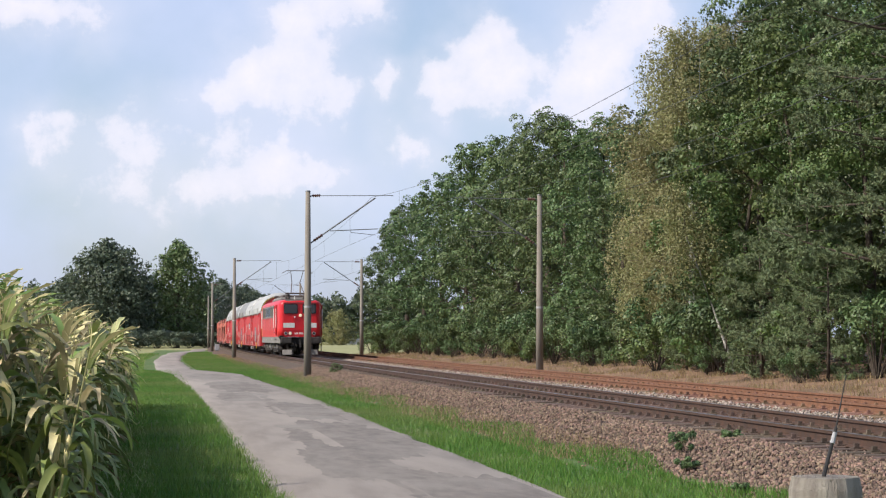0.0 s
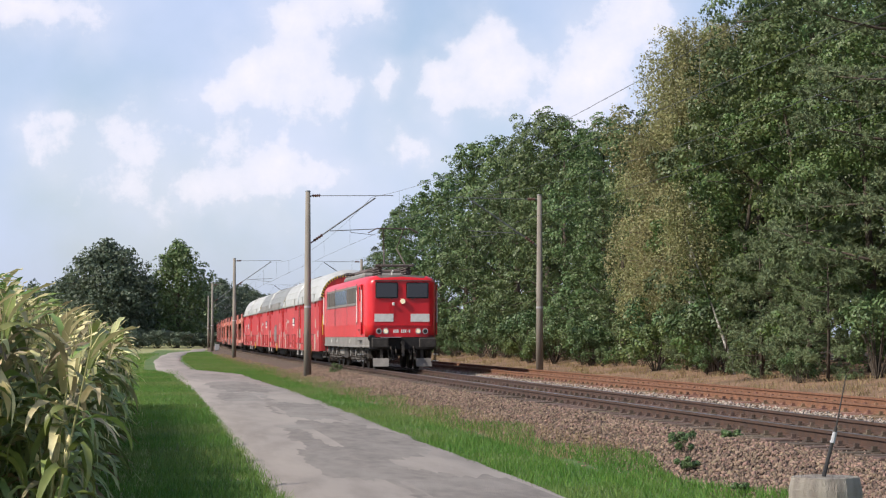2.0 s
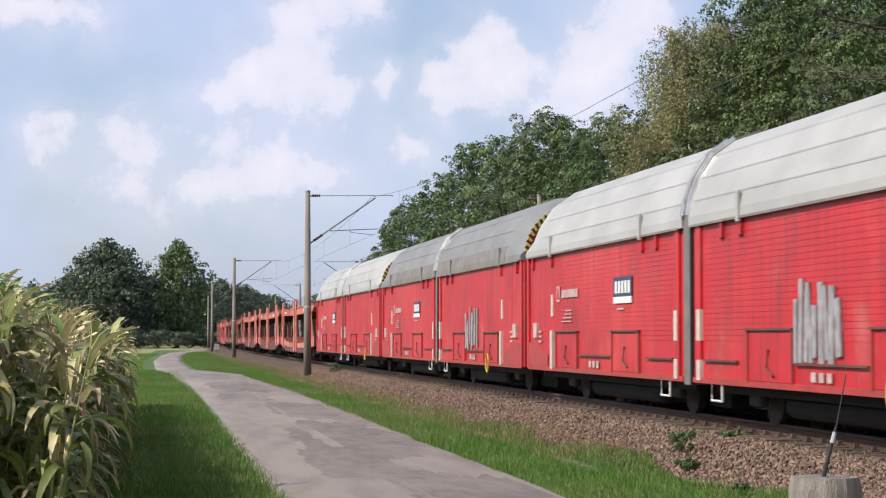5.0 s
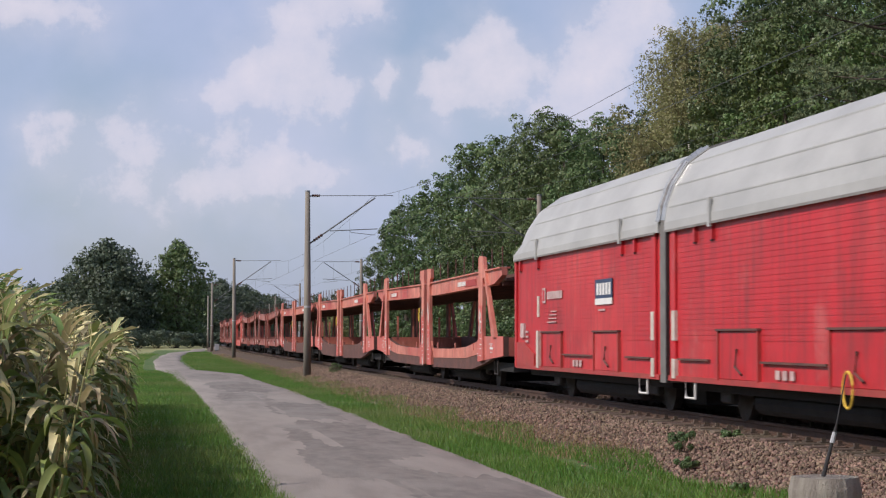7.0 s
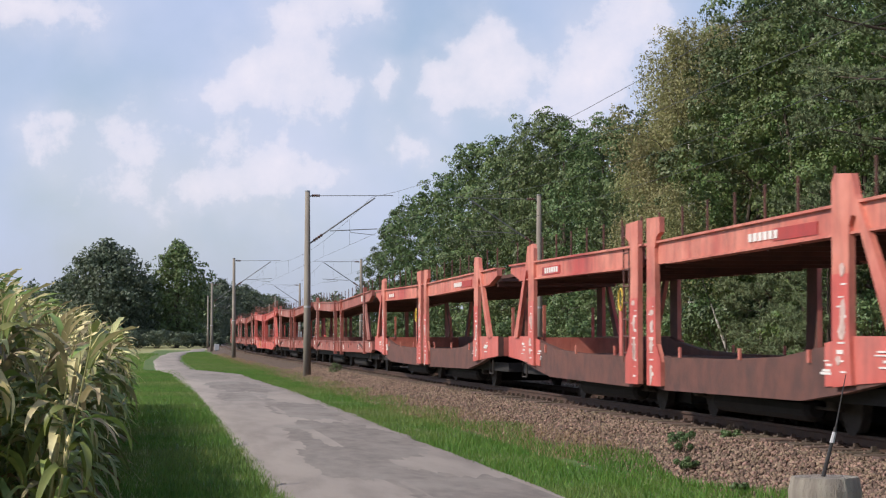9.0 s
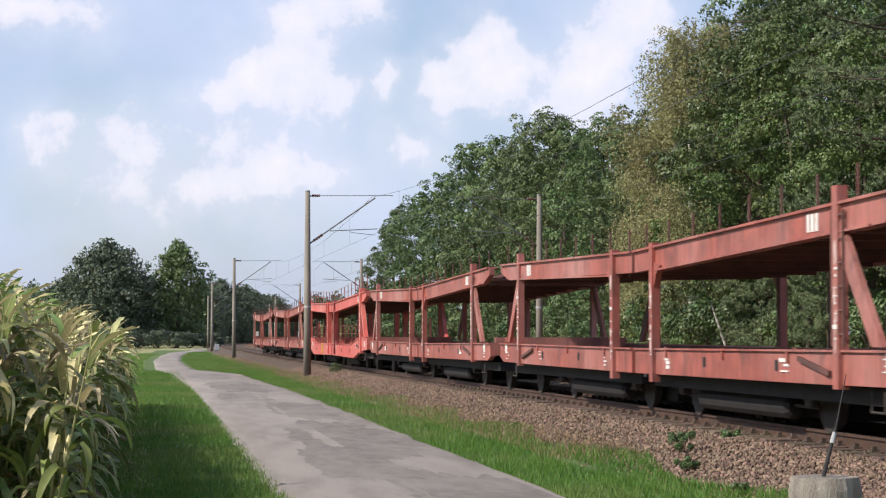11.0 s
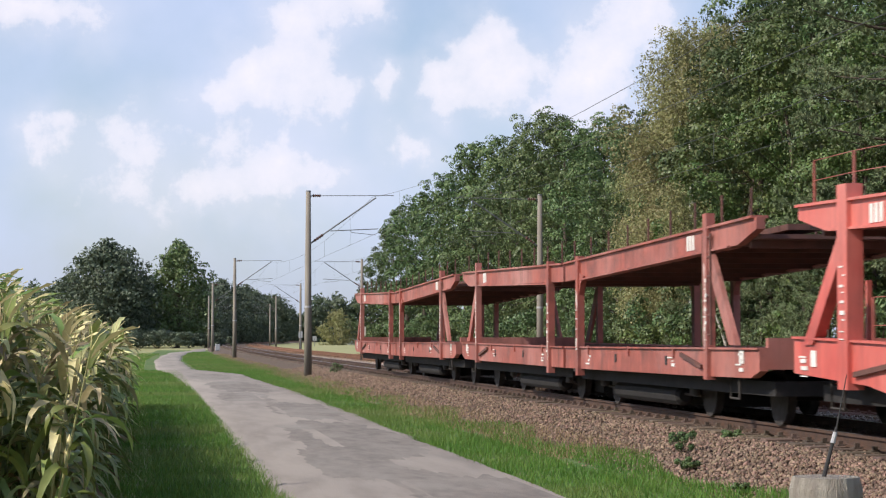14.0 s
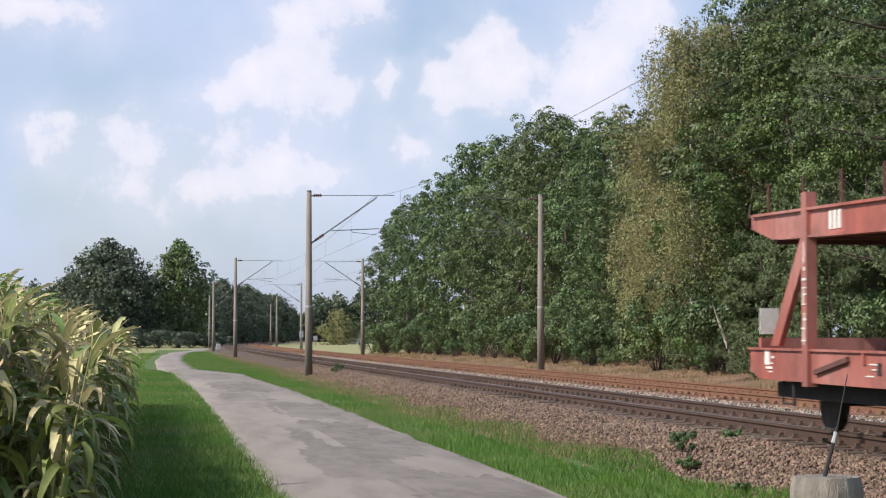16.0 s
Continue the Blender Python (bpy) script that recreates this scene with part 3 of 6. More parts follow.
def tree(seed, height_m, radius, leafmat, barkmat, label, n_leaf=9000, size=0.16, low=0.12, kind="oak", limbs=34, girth=1.0):
    """A tapered trunk, limbs and a crown of many small leaves in uneven clumps."""
    rng = np.random.default_rng(seed)
    t = tagged(new("tree"), label, "tree", "trees")
    bm = bmesh.new()
    r0 = 0.018 * height_m * girth
    lean = rng.normal(size=2) * 0.25
    axis = [Vector((lean[0] * k * k, lean[1] * k * k, height_m * 0.93 * k)) for k in (0, 0.08, 0.3, 0.6, 0.85, 1.0)]
    tube(bm, [axis[0] - Vector((0, 0, 0.4))] + axis[1:], [r0 * 1.35, r0, r0 * 0.8, r0 * 0.5, r0 * 0.25, r0 * 0.08], 9)
    part("trunk", bm, barkmat, t, smooth=True)
    centres, limb = [], bmesh.new()
    for i in range(limbs):
        k = low + (1 - low) * ((i + rng.random()) / limbs)
        ang = i * 2.4 + rng.normal() * 0.4
        prof = math.sin(math.pi * min(1, (k * 0.86 + 0.16))) ** 0.55 if kind != "pine" else (0.5 + 0.5 * math.sin(3.1 * k))
        reach = radius * prof * rng.uniform(0.62, 1.12)
        h = height_m * k
        root = Vector((lean[0] * k * k, lean[1] * k * k, max(0.6, h * 0.8)))
        tip = root + Vector((math.cos(ang) * reach, math.sin(ang) * reach, h * 0.2 + rng.normal() * 0.2))
        mid = root.lerp(tip, 0.5) + Vector((0, 0, 0.15 * reach))
        tube(limb, [root, mid, tip], [r0 * 0.28 * (1.15 - k), r0 * 0.16 * (1.15 - k), 0.012], 6)
        for f, s in ((1.0, 0.36), (0.6, 0.26)) if kind == "oak" else ((1.0, 0.31), (0.66, 0.27)):
            p = root.lerp(tip, f)
            centres.append((p, radius * s * rng.uniform(0.7, 1.1)))
    centres.append((Vector((lean[0], lean[1], height_m * 0.96)), radius * 0.3))
    part("branchwork", limb, M["bark"], t, smooth=True)
    W = np.array([c[1] ** 2 for c in centres])
    pick = rng.choice(len(centres), size=n_leaf, p=W / W.sum())
    P = np.array([tuple(c[0]) for c in centres])[pick]
    R = np.array([c[1] for c in centres])[pick]
    # sprigs: small domes of leaves on the shell of each limb's foliage
    sprigs = 13
    twig = rng.integers(0, sprigs, size=n_leaf)
    tab = rng.normal(size=(len(centres), sprigs, 3)) + np.array((0, 0, 0.25))
    tab /= np.linalg.norm(tab, axis=2)[:, :, None]
    tab *= rng.uniform(0.5, 1.05, size=(len(centres), sprigs, 1))
    wide = rng.uniform(0.22, 0.42, size=(len(centres), sprigs))
    off = tab[pick, twig] * R[:, None]
    off[:, 2] = off[:, 2] * 0.8
    dome = rng.normal(size=(n_leaf, 3)) + 0.7 * tab[pick, twig] + np.array((0, 0, 0.3))
    dome /= np.linalg.norm(dome, axis=1)[:, None]
    C = P + off + dome * (R * wide[pick, twig] * rng.uniform(0.45, 1.0, n_leaf) ** 0.5)[:, None] * np.array((1, 1, 0.75))
    lobe = off / (np.linalg.norm(off, axis=1)[:, None] + 1e-6)
    dome = dome * 0.8 + lobe * 0.55
    dome /= np.linalg.norm(dome, axis=1)[:, None] + 1e-6
    kw = dict(aspect=0.62, face=dome)
    if kind == "birch":
        # hanging strands under each sprig
        strand = rng.integers(0, 9, size=n_leaf)
        pend = rng.normal(size=(len(centres), sprigs, 9, 2)) * 0.16
        drop = rng.uniform(0.4, 1.7, size=(len(centres), sprigs, 9))
        C = P + off
        C[:, :2] += pend[pick, twig, strand] + rng.normal(size=(n_leaf, 2)) * 0.035
        C[:, 2] -= rng.random(n_leaf) * drop[pick, twig, strand] - 0.35
        kw = dict(aspect=0.55, face=dome)
    C[:, 2] = np.maximum(C[:, 2], 0.15 + rng.random(n_leaf) * 0.3)
    leaf_mesh("crown", C, rng, size, leafmat, t, single=True, **kw)
    return t


def pine_tree(seed, height_m, radius, label, n_needle=60000, low=0.1, boughs=30):
    """A straight trunk with long flat boughs, each set with tufts of needles."""
    rng = np.random.default_rng(seed)
    t = tagged(new("tree"), label, "tree", "trees")
    r0 = 0.014 * height_m
    part("trunk", tube(bmesh.new(), [(0, 0, -0.4), (0.05, 0, height_m * 0.4), (0, 0.08, height_m * 0.97)], [r0 * 1.2, r0 * 0.8, r0 * 0.12], 9), M["bark"], t, smooth=True)
    limb, tufts = bmesh.new(), []
    for i in range(boughs):
        k = low + (1 - low) * (i + rng.random()) / boughs
        ang = i * 2.4 + rng.normal() * 0.3
        reach = radius * (1.05 - 0.72 * max(0, k - 0.25) ** 1.3) * rng.uniform(0.65, 1.1)
        root = Vector((0, 0, height_m * k))
        d = Vector((math.cos(ang), math.sin(ang), 0))
        side = Vector((-d.y, d.x, 0))
        rise = rng.uniform(-0.05, 0.28)
        pts = [root + d * (reach * f) + Vector((0, 0, reach * (rise * f - 0.18 * f * (1 - f)))) for f in (0, 0.35, 0.7, 1.0)]
        tube(limb, pts, [r0 * 0.3, r0 * 0.2, r0 * 0.11, 0.008], 6)
        for q in range(30):
            f = 0.22 + 0.78 * rng.random() ** 0.7
            p = root + d * (reach * f) + Vector((0, 0, reach * (rise * f - 0.18 * f * (1 - f))))
            w = rng.normal() * 0.26 * reach * (1.15 - 0.6 * f)
            tufts.append(tuple(p + side * w + d * (abs(w) * 0.4) + Vector((0, 0, rng.normal() * 0.09 + 0.06))))
    for q in range(16):
        tufts.append((rng.normal() * 0.2, rng.normal() * 0.2, height_m * (0.9 + 0.1 * rng.random())))
    part("branchwork", limb, M["bark"], t, smooth=True)
    T = np.array(tufts)[rng.integers(0, len(tufts), n_needle)]
    D = rng.normal(size=(n_needle, 3)) + np.array((0, 0, 0.45))
    D /= np.linalg.norm(D, axis=1)[:, None]
    L = rng.uniform(0.10, 0.22, size=(n_needle, 1))
    S = np.cross(D, rng.normal(size=(n_needle, 3)))
    S /= np.linalg.norm(S, axis=1)[:, None]
    base = T + D * L * 0.15
    V = np.stack([base - S * 0.019, base + S * 0.019, T + D * L], 1)
    tri_mesh("crown", V.reshape(-1, 3), np.arange(n_needle * 3).reshape(-1, 3), M["pine"], t)
    return t


def bush(seed, h, r, mat, label, n_leaf=2300, size=0.1):
    rng = np.random.default_rng(seed)
    b = tagged(new("bush"), label, "bush", "bushes at the wood edge")
    bm = bmesh.new()
    tips = []
    for i in range(13):
        a = i * 2.4 + rng.normal() * 0.3
        q = Vector((math.cos(a) * r * rng.random() ** 0.6, math.sin(a) * r * rng.random() ** 0.6, h * rng.uniform(0.25, 0.95)))
        tube(bm, [(0, 0, -0.2), q * 0.5 + Vector((0, 0, 0.2)), q], [0.014 * h, 0.009 * h, 0.003 * h], 5)
        tips.append(tuple(q))
    tagged(part("branchwork", bm, M["bark"], b), kind="stuff")
    T = np.array(tips)[rng.integers(0, 13, n_leaf)]
    D = rng.normal(size=(n_leaf, 3)) + T / r * 0.5 + np.array((0, 0, 0.25))
    D /= np.linalg.norm(D, axis=1)[:, None]
    C = T + D * np.array((r * 0.36, r * 0.36, h * 0.2)) * rng.uniform(0.5, 1.05, size=(n_leaf, 1))
    C[:, 2] = np.maximum(C[:, 2], 0.03)
    leaf_mesh("crown", C, rng, size, mat, b, single=True, face=D)
    return b


def put(proto, u, y, turn, s=1.0, sink=0.0):
    z = height(u, y) - sink
    x = u + bend(y)
    ob = copy_thing(proto, pose(0, 0, 0))
    ob.location = (x, y, z)
    ob.rotation_euler = (0, 0, turn)
    ob.scale = (s, s, s)
    return ob


def woods():
    oak_a = tree(11, 11.5, 3.4, M["oak"], M["bark"], "dense dark green oak at the wood edge, leafy to the ground", 36000, 0.082, 0.05, limbs=20)
    oak_b = tree(12, 12.5, 3.7, M["oak"], M["bark"], "tall dark green oak with an uneven crown", 37000, 0.084, 0.06, limbs=20)
    oak_c = tree(13, 9.5, 3.1, M["oaklight"], M["bark"], "lighter green young oak at the wood edge", 33000, 0.074, 0.03, limbs=19)
    birch = tree(14, 13.2, 3.3, M["birch"], M["birchbark"], "tall birch with drooping yellowish green foliage", 66000, 0.068, 0.2, "birch", 46)
    pine = pine_tree(15, 15.5, 4.4, "tall pine with long boughs of grey-green needles", 54000, 0.12, 34)
    young = pine_tree(18, 5.2, 1.9, "young bushy pine at the wood edge", 24000, 0.02, 26)
    oak_f = tree(20, 12.2, 3.6, M["oak"], M["bark"], "dark green oak farther along the wood edge", 20000, 0.11, 0.05, limbs=22)
    oak_d = tree(16, 12.0, 3.6, M["oak"], M["bark"], "dark green oak deeper in the wood", 11000, 0.145, 0.2, limbs=20)
    oak_e = tree(17, 15.8, 3.9, M["oak"], M["bark"], "very tall dark green oak rising behind the wood edge", 33000, 0.09, 0.25, limbs=22)
    rng = np.random.default_rng(3)
    first = {}

    def place(p, u, y, s=1.0):
        if p.name not in first:
            first[p.name] = 1
            p.location, p.rotation_euler, p.scale = (u + bend(y), y, height(u, y)), (0, 0, rng.random() * 6), (s, s, s)
        else:
            put(p, u, y, rng.random() * 6.28, s)
    # front row, from near to far
    front = [(20.6, 50, pine, 1.0), (21.0, 55.5, pine, 0.97), (21.6, 61, oak_c, 1.0), (21.2, 66, oak_c, 1.12), (20.2, 70.5, oak_c, 0.92), (21.6, 72.5, oak_b, 0.92), (20.6, 78.0, birch, 0.96), (22.3, 80.5, birch, 1.0), (21.4, 84.5, birch, 0.72),
             (21.6, 89.5, oak_b, 0.72), (21.6, 94, oak_a, 0.88), (21.8, 99.5, oak_b, 0.90), (21.3, 106, oak_a, 1.02), (21.7, 113, oak_b, 1.03), (21.2, 120, oak_b, 0.98), (21.6, 128, oak_f, 1.05),
             (21.3, 136, oak_f, 1.08), (21.8, 144, oak_f, 0.97), (21.2, 152, oak_f, 1.02), (21.0, 160, oak_f, 0.9), (20.6, 168, oak_f, 0.94), (20.4, 176, oak_f, 0.86),
             (18.9, 63.5, young, 0.85), (19.3, 60.0, young, 1.05), (19.0, 57.5, young, 0.7), (19.6, 67.5, young, 0.5), (19.4, 74.5, young, 0.55)]
    for u, y, p, s in front:
        place(p, u, y, s)
    back = [(24.6, 79.5, oak_e, 1.05), (23.4, 72.5, oak_e, 0.95), (26.5, 86, oak_e, 0.86), (25, 68, oak_e, 1.02), (23.8, 61, oak_e, 0.98), (23.0, 57, pine, 1.05), (23.4, 75, pine, 0.9),
            (26, 54, oak_d, 1.1), (27, 62, pine, 1.08), (26, 70, oak_d, 1.1), (27, 78, oak_d, 1.05), (26.5, 95, oak_d, 0.92), (26, 104, oak_d, 0.95), (27, 115, oak_d, 1.04), (26, 126, oak_d, 1.0),
            (27, 138, oak_d, 1.02), (26, 150, oak_d, 0.98), (28, 163, oak_d, 0.98), (33, 60, oak_d, 1.2), (33, 76, oak_d, 1.15), (33, 92, oak_d, 1.0), (34, 112, oak_d, 1.05), (34, 134, oak_d, 1.0), (34, 156, oak_d, 1.0)]
    for u, y, p, s in back:
        place(p, u, y, s)
    b1 = bush(21, 1.7, 1.2, M["oaklight"], "low bright green bush at the wood edge", 3200, 0.082)
    b2 = bush(22, 2.2, 1.3, M["oak"], "dense dark green bush at the wood edge", 3500, 0.082)
    for i in range(62):
        y = 68 + 1.9 * i + rng.normal() * 0.6
        p = b1 if rng.random() < 0.2 else b2
        place(p, 18.5 + rng.random() * 1.6, y, rng.uniform(0.35, 1.15))
    for u, y, s in ((19.9, 63, 0.7), (19.6, 66.5, 0.7), (19.2, 71, 0.75), (19.9, 56, 1.0), (18.8, 69.5, 0.4), (19.3, 78, 0.8), (19.2, 90, 0.8), (18.4, 58.2, 0.4)):
        place(b2, u, y, s)
    # a leaning young birch, its white stem bare below
    lean = tree(19, 6.4, 1.1, M["birch"], M["birchbark"], "slim leaning birch with a white stem", 9000, 0.05, 0.62, "birch", 14, 0.5)
    lean.location, lean.rotation_euler = (19.2 + bend(67.5), 67.5, height(19.2, 67.5)), (0.0, -0.36, 0.3)

    # trees beyond the maize and in the distance
    big = tree(31, 15.4, 7.2, M["dark"], M["bark"], "large dark green oak standing alone beyond the field", 21000, 0.34, 0.08, "field", 110)
    big.location = (-6.0, 330, -0.6)
    big2 = tree(32, 15.9, 5.4, M["oak"], M["bark"], "tall yellowish green poplar beside the oak", 17000, 0.27, 0.12, "field", 80)
    big2.location = (4.8, 335, -0.6)
    for x, y, s, p in ((-12, 350, 0.72, big), (-1.5, 352, 0.7, big), (8, 372, 0.62, big), (13.5, 420, 0.66, big), (11, 390, 0.45, big), (2, 400, 0.6, big2), (-16, 360, 0.6, big), (10, 410, 0.72, big), (15, 430, 0.8, big), (19, 450, 0.74, big), (25, 500, 0.75, big), (31, 520, 0.72, big), (22, 480, 0.8, big)):
        o = copy_thing(p, pose(0, 0, 0))
        o.location, o.scale, o.rotation_euler = (x, y, -0.6), (s, s, s), (0, 0, x)
    lone = tree(33, 6.6, 3.6, M["birch"], M["bark"], "round pale green bush tree on the meadow", 14000, 0.16, 0.02, limbs=36)
    lone.location = (37.5, 420, -0.7)
    # low hedge under the far trees
    hb = bush(41, 2.6, 2.6, M["dark"], "low dark hedge bush beyond the field", 2500, 0.2)
    hb.location = (-4, 318, -0.6)
    for i in range(12):
        o = copy_thing(hb, pose(0, 0, 0))
        s = rng.uniform(0.6, 1.1)
        o.location, o.scale, o.rotation_euler = (-16 + i * 2.5, 322 + rng.normal() * 5, -0.6), (s, s, s), (0, 0, i)
    # distant wood, one mass of leaf clumps
    n = 70000
    x = rng.uniform(-120, 200, n)
    top = 13.2 + 3.5 * np.sin(x * 0.11) + 2.0 * np.sin(x * 0.37 + 1) + 1.5 * np.sin(x * 0.9)
    z = rng.random(n) * (top + rng.normal(size=n) * 0.7)
    C = np.stack([x, 640 + rng.random(n) * 14 - z * 0.3, z - 0.6], 1)
    ob = leaf_mesh("distant_wood", C, rng, 0.95, M["dark"], None, single=True)
    tagged(ob, "distant dark green wood behind the meadow", "wood", kind="stuff")


def grass():
    rng = np.random.default_rng(5)

    def blades(name, U, Y, h, w, mat, label, zf):
        n = len(U)
        base = np.stack([U, Y, zf], 1)
        a = rng.random(n) * 6.28
        side = np.stack([np.cos(a), np.sin(a), 0 * a], 1)
        lean = rng.normal(size=(n, 3)) * 0.35
        lean[:, 2] = 1
        hh = (h * rng.uniform(0.5, 1.4, n))[:, None]
        V = np.stack([base - side * w, base + side * w, base + lean * hh], 1)
        ob = tri_mesh(name, V.reshape(-1, 3), np.arange(n * 3).reshape(-1, 3), mat)
        tagged(ob, label, "grass", kind="stuff")

    def strip(n, u0, u1, y0, y1, p=1.6):
        y = y0 + (y1 - y0) * rng.random(n) ** p
        u = rng.uniform(u0, u1, n)
        return u, y
    n = 90000
    u, y = strip(n, -0.6, 1.55, 17, 110)
    blades("verge_grass", u, y, 0.085, 0.006, M["blade"], "short green verge grass between maize and road", np.full(n, -0.56))
    n = 90000
    u, y = strip(n, 4.4, 6.6, 17, 130)
    u = u + 0.25 * np.sin(y * 0.7) * (u > 5.8)
    blades("verge_grass", u, y, 0.09, 0.006, M["blade"], "short green verge grass between road and ballast", np.full(n, -0.56) + np.clip((u - 6.0) * 0.17, 0, 0.2))
    n = 36000
    u, y = strip(n, 2.6, 6.4, 100, 235, 1.2)
    edge = np.array([road_mid(v) for v in y]) + 1.1
    u = np.where(u < edge, edge + rng.random(n) * 2.5, u)
    blades("roadside_grass", u, y, 0.13, 0.012, M["blade"], "rough grass between the lane and the line, farther off", np.full(n, -0.57))
    n = 26000
    u, y = strip(n, -2.5, 1.2, 52, 220, 1.2)
    edge = np.array([road_mid(v) for v in y]) - 1.6
    u = np.where(u > edge, edge - rng.random(n) * 2.5, u)
    blades("roadside_grass", u, y, 0.12, 0.012, M["blade"], "rough grass on the field side of the lane", np.full(n, -0.57))
    n = 12000
    u, y = strip(n, 5.7, 6.9, 30, 200, 1.3)
    blades("dry_grass", u + np.array([bend(v) for v in y]), y, 0.12, 0.006, M["dryblade"], "dry yellowish grass at the foot of the ballast", np.full(n, -0.56) + np.clip((u - 6.0) * 0.17, 0, 0.2))
    n = 15000
    u, y = strip(n, 16.9, 20.4, 42, 180, 1.3)
    tuft = rng.random(n) < 0.75
    spot = rng.uniform(size=(260, 2)) * np.array((3.3, 1.0)) + np.array((17.0, 0.0))
    which = rng.integers(0, 260, n)
    u = np.where(tuft, spot[which, 0] + rng.normal(size=n) * 0.14, u)
    y = np.where(tuft, 42 + 138 * spot[which, 1] ** 1.3 + rng.normal(size=n) * 0.3, y)
    blades("bank_grass", u + np.array([bend(v) for v in y]), y, 0.16, 0.009, M["dryblade"], "dry straw-coloured grass on the bank by the wood", np.array([height(a, b) for a, b in zip(u, y)]))


def weed(u, y, z, h, r, seed):
    w = bush(seed, h, r, M["oak"], "dark green weed tuft growing on the ballast", 2600, 0.017)
    w.name = "weed"
    w["category"], w["group"] = "weed", "weeds on the ballast"
    w.location = (u, y, z)


woods()
grass()
for q in ((7.15, 27.9, -0.36, 0.27, 0.17, 61), (8.2, 29.2, -0.25, 0.14, 0.15, 62), (6.65, 25.7, -0.47, 0.18, 0.13, 63), (6.45, 22.6, -0.5, 0.12, 0.1, 64), (7.6, 86.0, -0.28, 0.4, 0.25, 65)):
    weed(*q)


# ---- maize ----
def maize_leaf(rng, length, wide, mat, bend_by=1.0):
    """An arched blade with a folded midrib."""
    bm = bmesh.new()
    n = 8
    arch = rng.uniform(0.65, 1.25) * bend_by
    rows = []
    tw = rng.normal() * 0.5
    for i in range(n + 1):
        t = i / n
        ang = 1.38 - 2.95 * min(1.0, arch * t ** 0.85)
        if i == 0:
            x, z = 0.0, 0.0
        else:
            x += math.cos(ang) * length / n
            z += math.sin(ang) * length / n
        w = wide * (0.55 + 1.7 * t - 2.2 * t * t) * 1.15 + 0.002
        w = max(w, 0.002)
        c, s = math.cos(tw * t), math.sin(tw * t)
        wav = 0.012 * math.sin(t * 19 + tw * 5)
        rows.append([bm.verts.new((x, -w * c, z + 0.3 * w - w * s + wav)), bm.verts.new((x, 0, z - 0.1 * w)), bm.verts.new((x, w * c, z + 0.3 * w + w * s - wav))])
    for a, b in zip(rows, rows[1:]):
        for j in (0, 1):
            bm.faces.new((a[j], a[j + 1], b[j + 1], b[j]))
    me = bpy.data.meshes.new("leaf")
    bm.to_mesh(me)
    bm.free()
    me.materials.append(mat)
    me.polygons.foreach_set("use_smooth", [True] * len(me.polygons))
    return me


def maize_plant(seed):
    rng = np.random.default_rng(seed)
    h = rng.uniform(1.75, 2.05)
    p = tagged(new("maize_plant"), "ripe maize plant, green leaves turning straw-yellow at the top", "maize", "maize plants at the field edge")
    part("stalk", tube(bmesh.new(), [(0, 0, -0.05), (0.02, 0.01, h * 0.5), (0.0, 0.03, h)], [0.016, 0.013, 0.006], 7), M["stalk"], p)
    for i in range(16):
        k = 0.06 + 0.9 * (i / 15) ** 0.85
        top = k > 0.68
        dry = rng.random() < (0.6 if top else 0.2)
        mat = M["corndry"] if dry else (M["corndead"] if k < 0.34 and rng.random() < 0.35 else M["corn"])
        lf = new("leaf", maize_leaf(rng, rng.uniform(0.7, 1.05) * (0.72 if top else 1), 0.042 * rng.uniform(0.8, 1.25), mat, rng.uniform(0.35, 0.95) if k > 0.8 else 1.0))
        lf.parent = p
        lf.location = (0, 0, h * k)
        lf.rotation_euler = (rng.normal() * 0.12, rng.normal() * 0.2, i * math.pi + rng.normal() * 0.75)
    bm = bmesh.new()
    for i in range(3):
        a = i * 2.1
        tube(bm, [(0, 0.03, h - 0.02), (math.cos(a) * 0.05, math.sin(a) * 0.05 + 0.03, h + 0.14), (math.cos(a) * 0.12, math.sin(a) * 0.12 + 0.03, h + 0.22)], [0.004, 0.004, 0.002], 4)
    part("tassel", bm, M["corndry"], p)
    tube_pts = [(0.03, 0, h * 0.45), (0.06, 0, h * 0.5), (0.085, 0, h * 0.56), (0.1, 0, h * 0.6)]
    part("cob", tube(bmesh.new(), tube_pts, [0.012, 0.03, 0.027, 0.006], 8), M["corndry"], p, smooth=True)
    return p


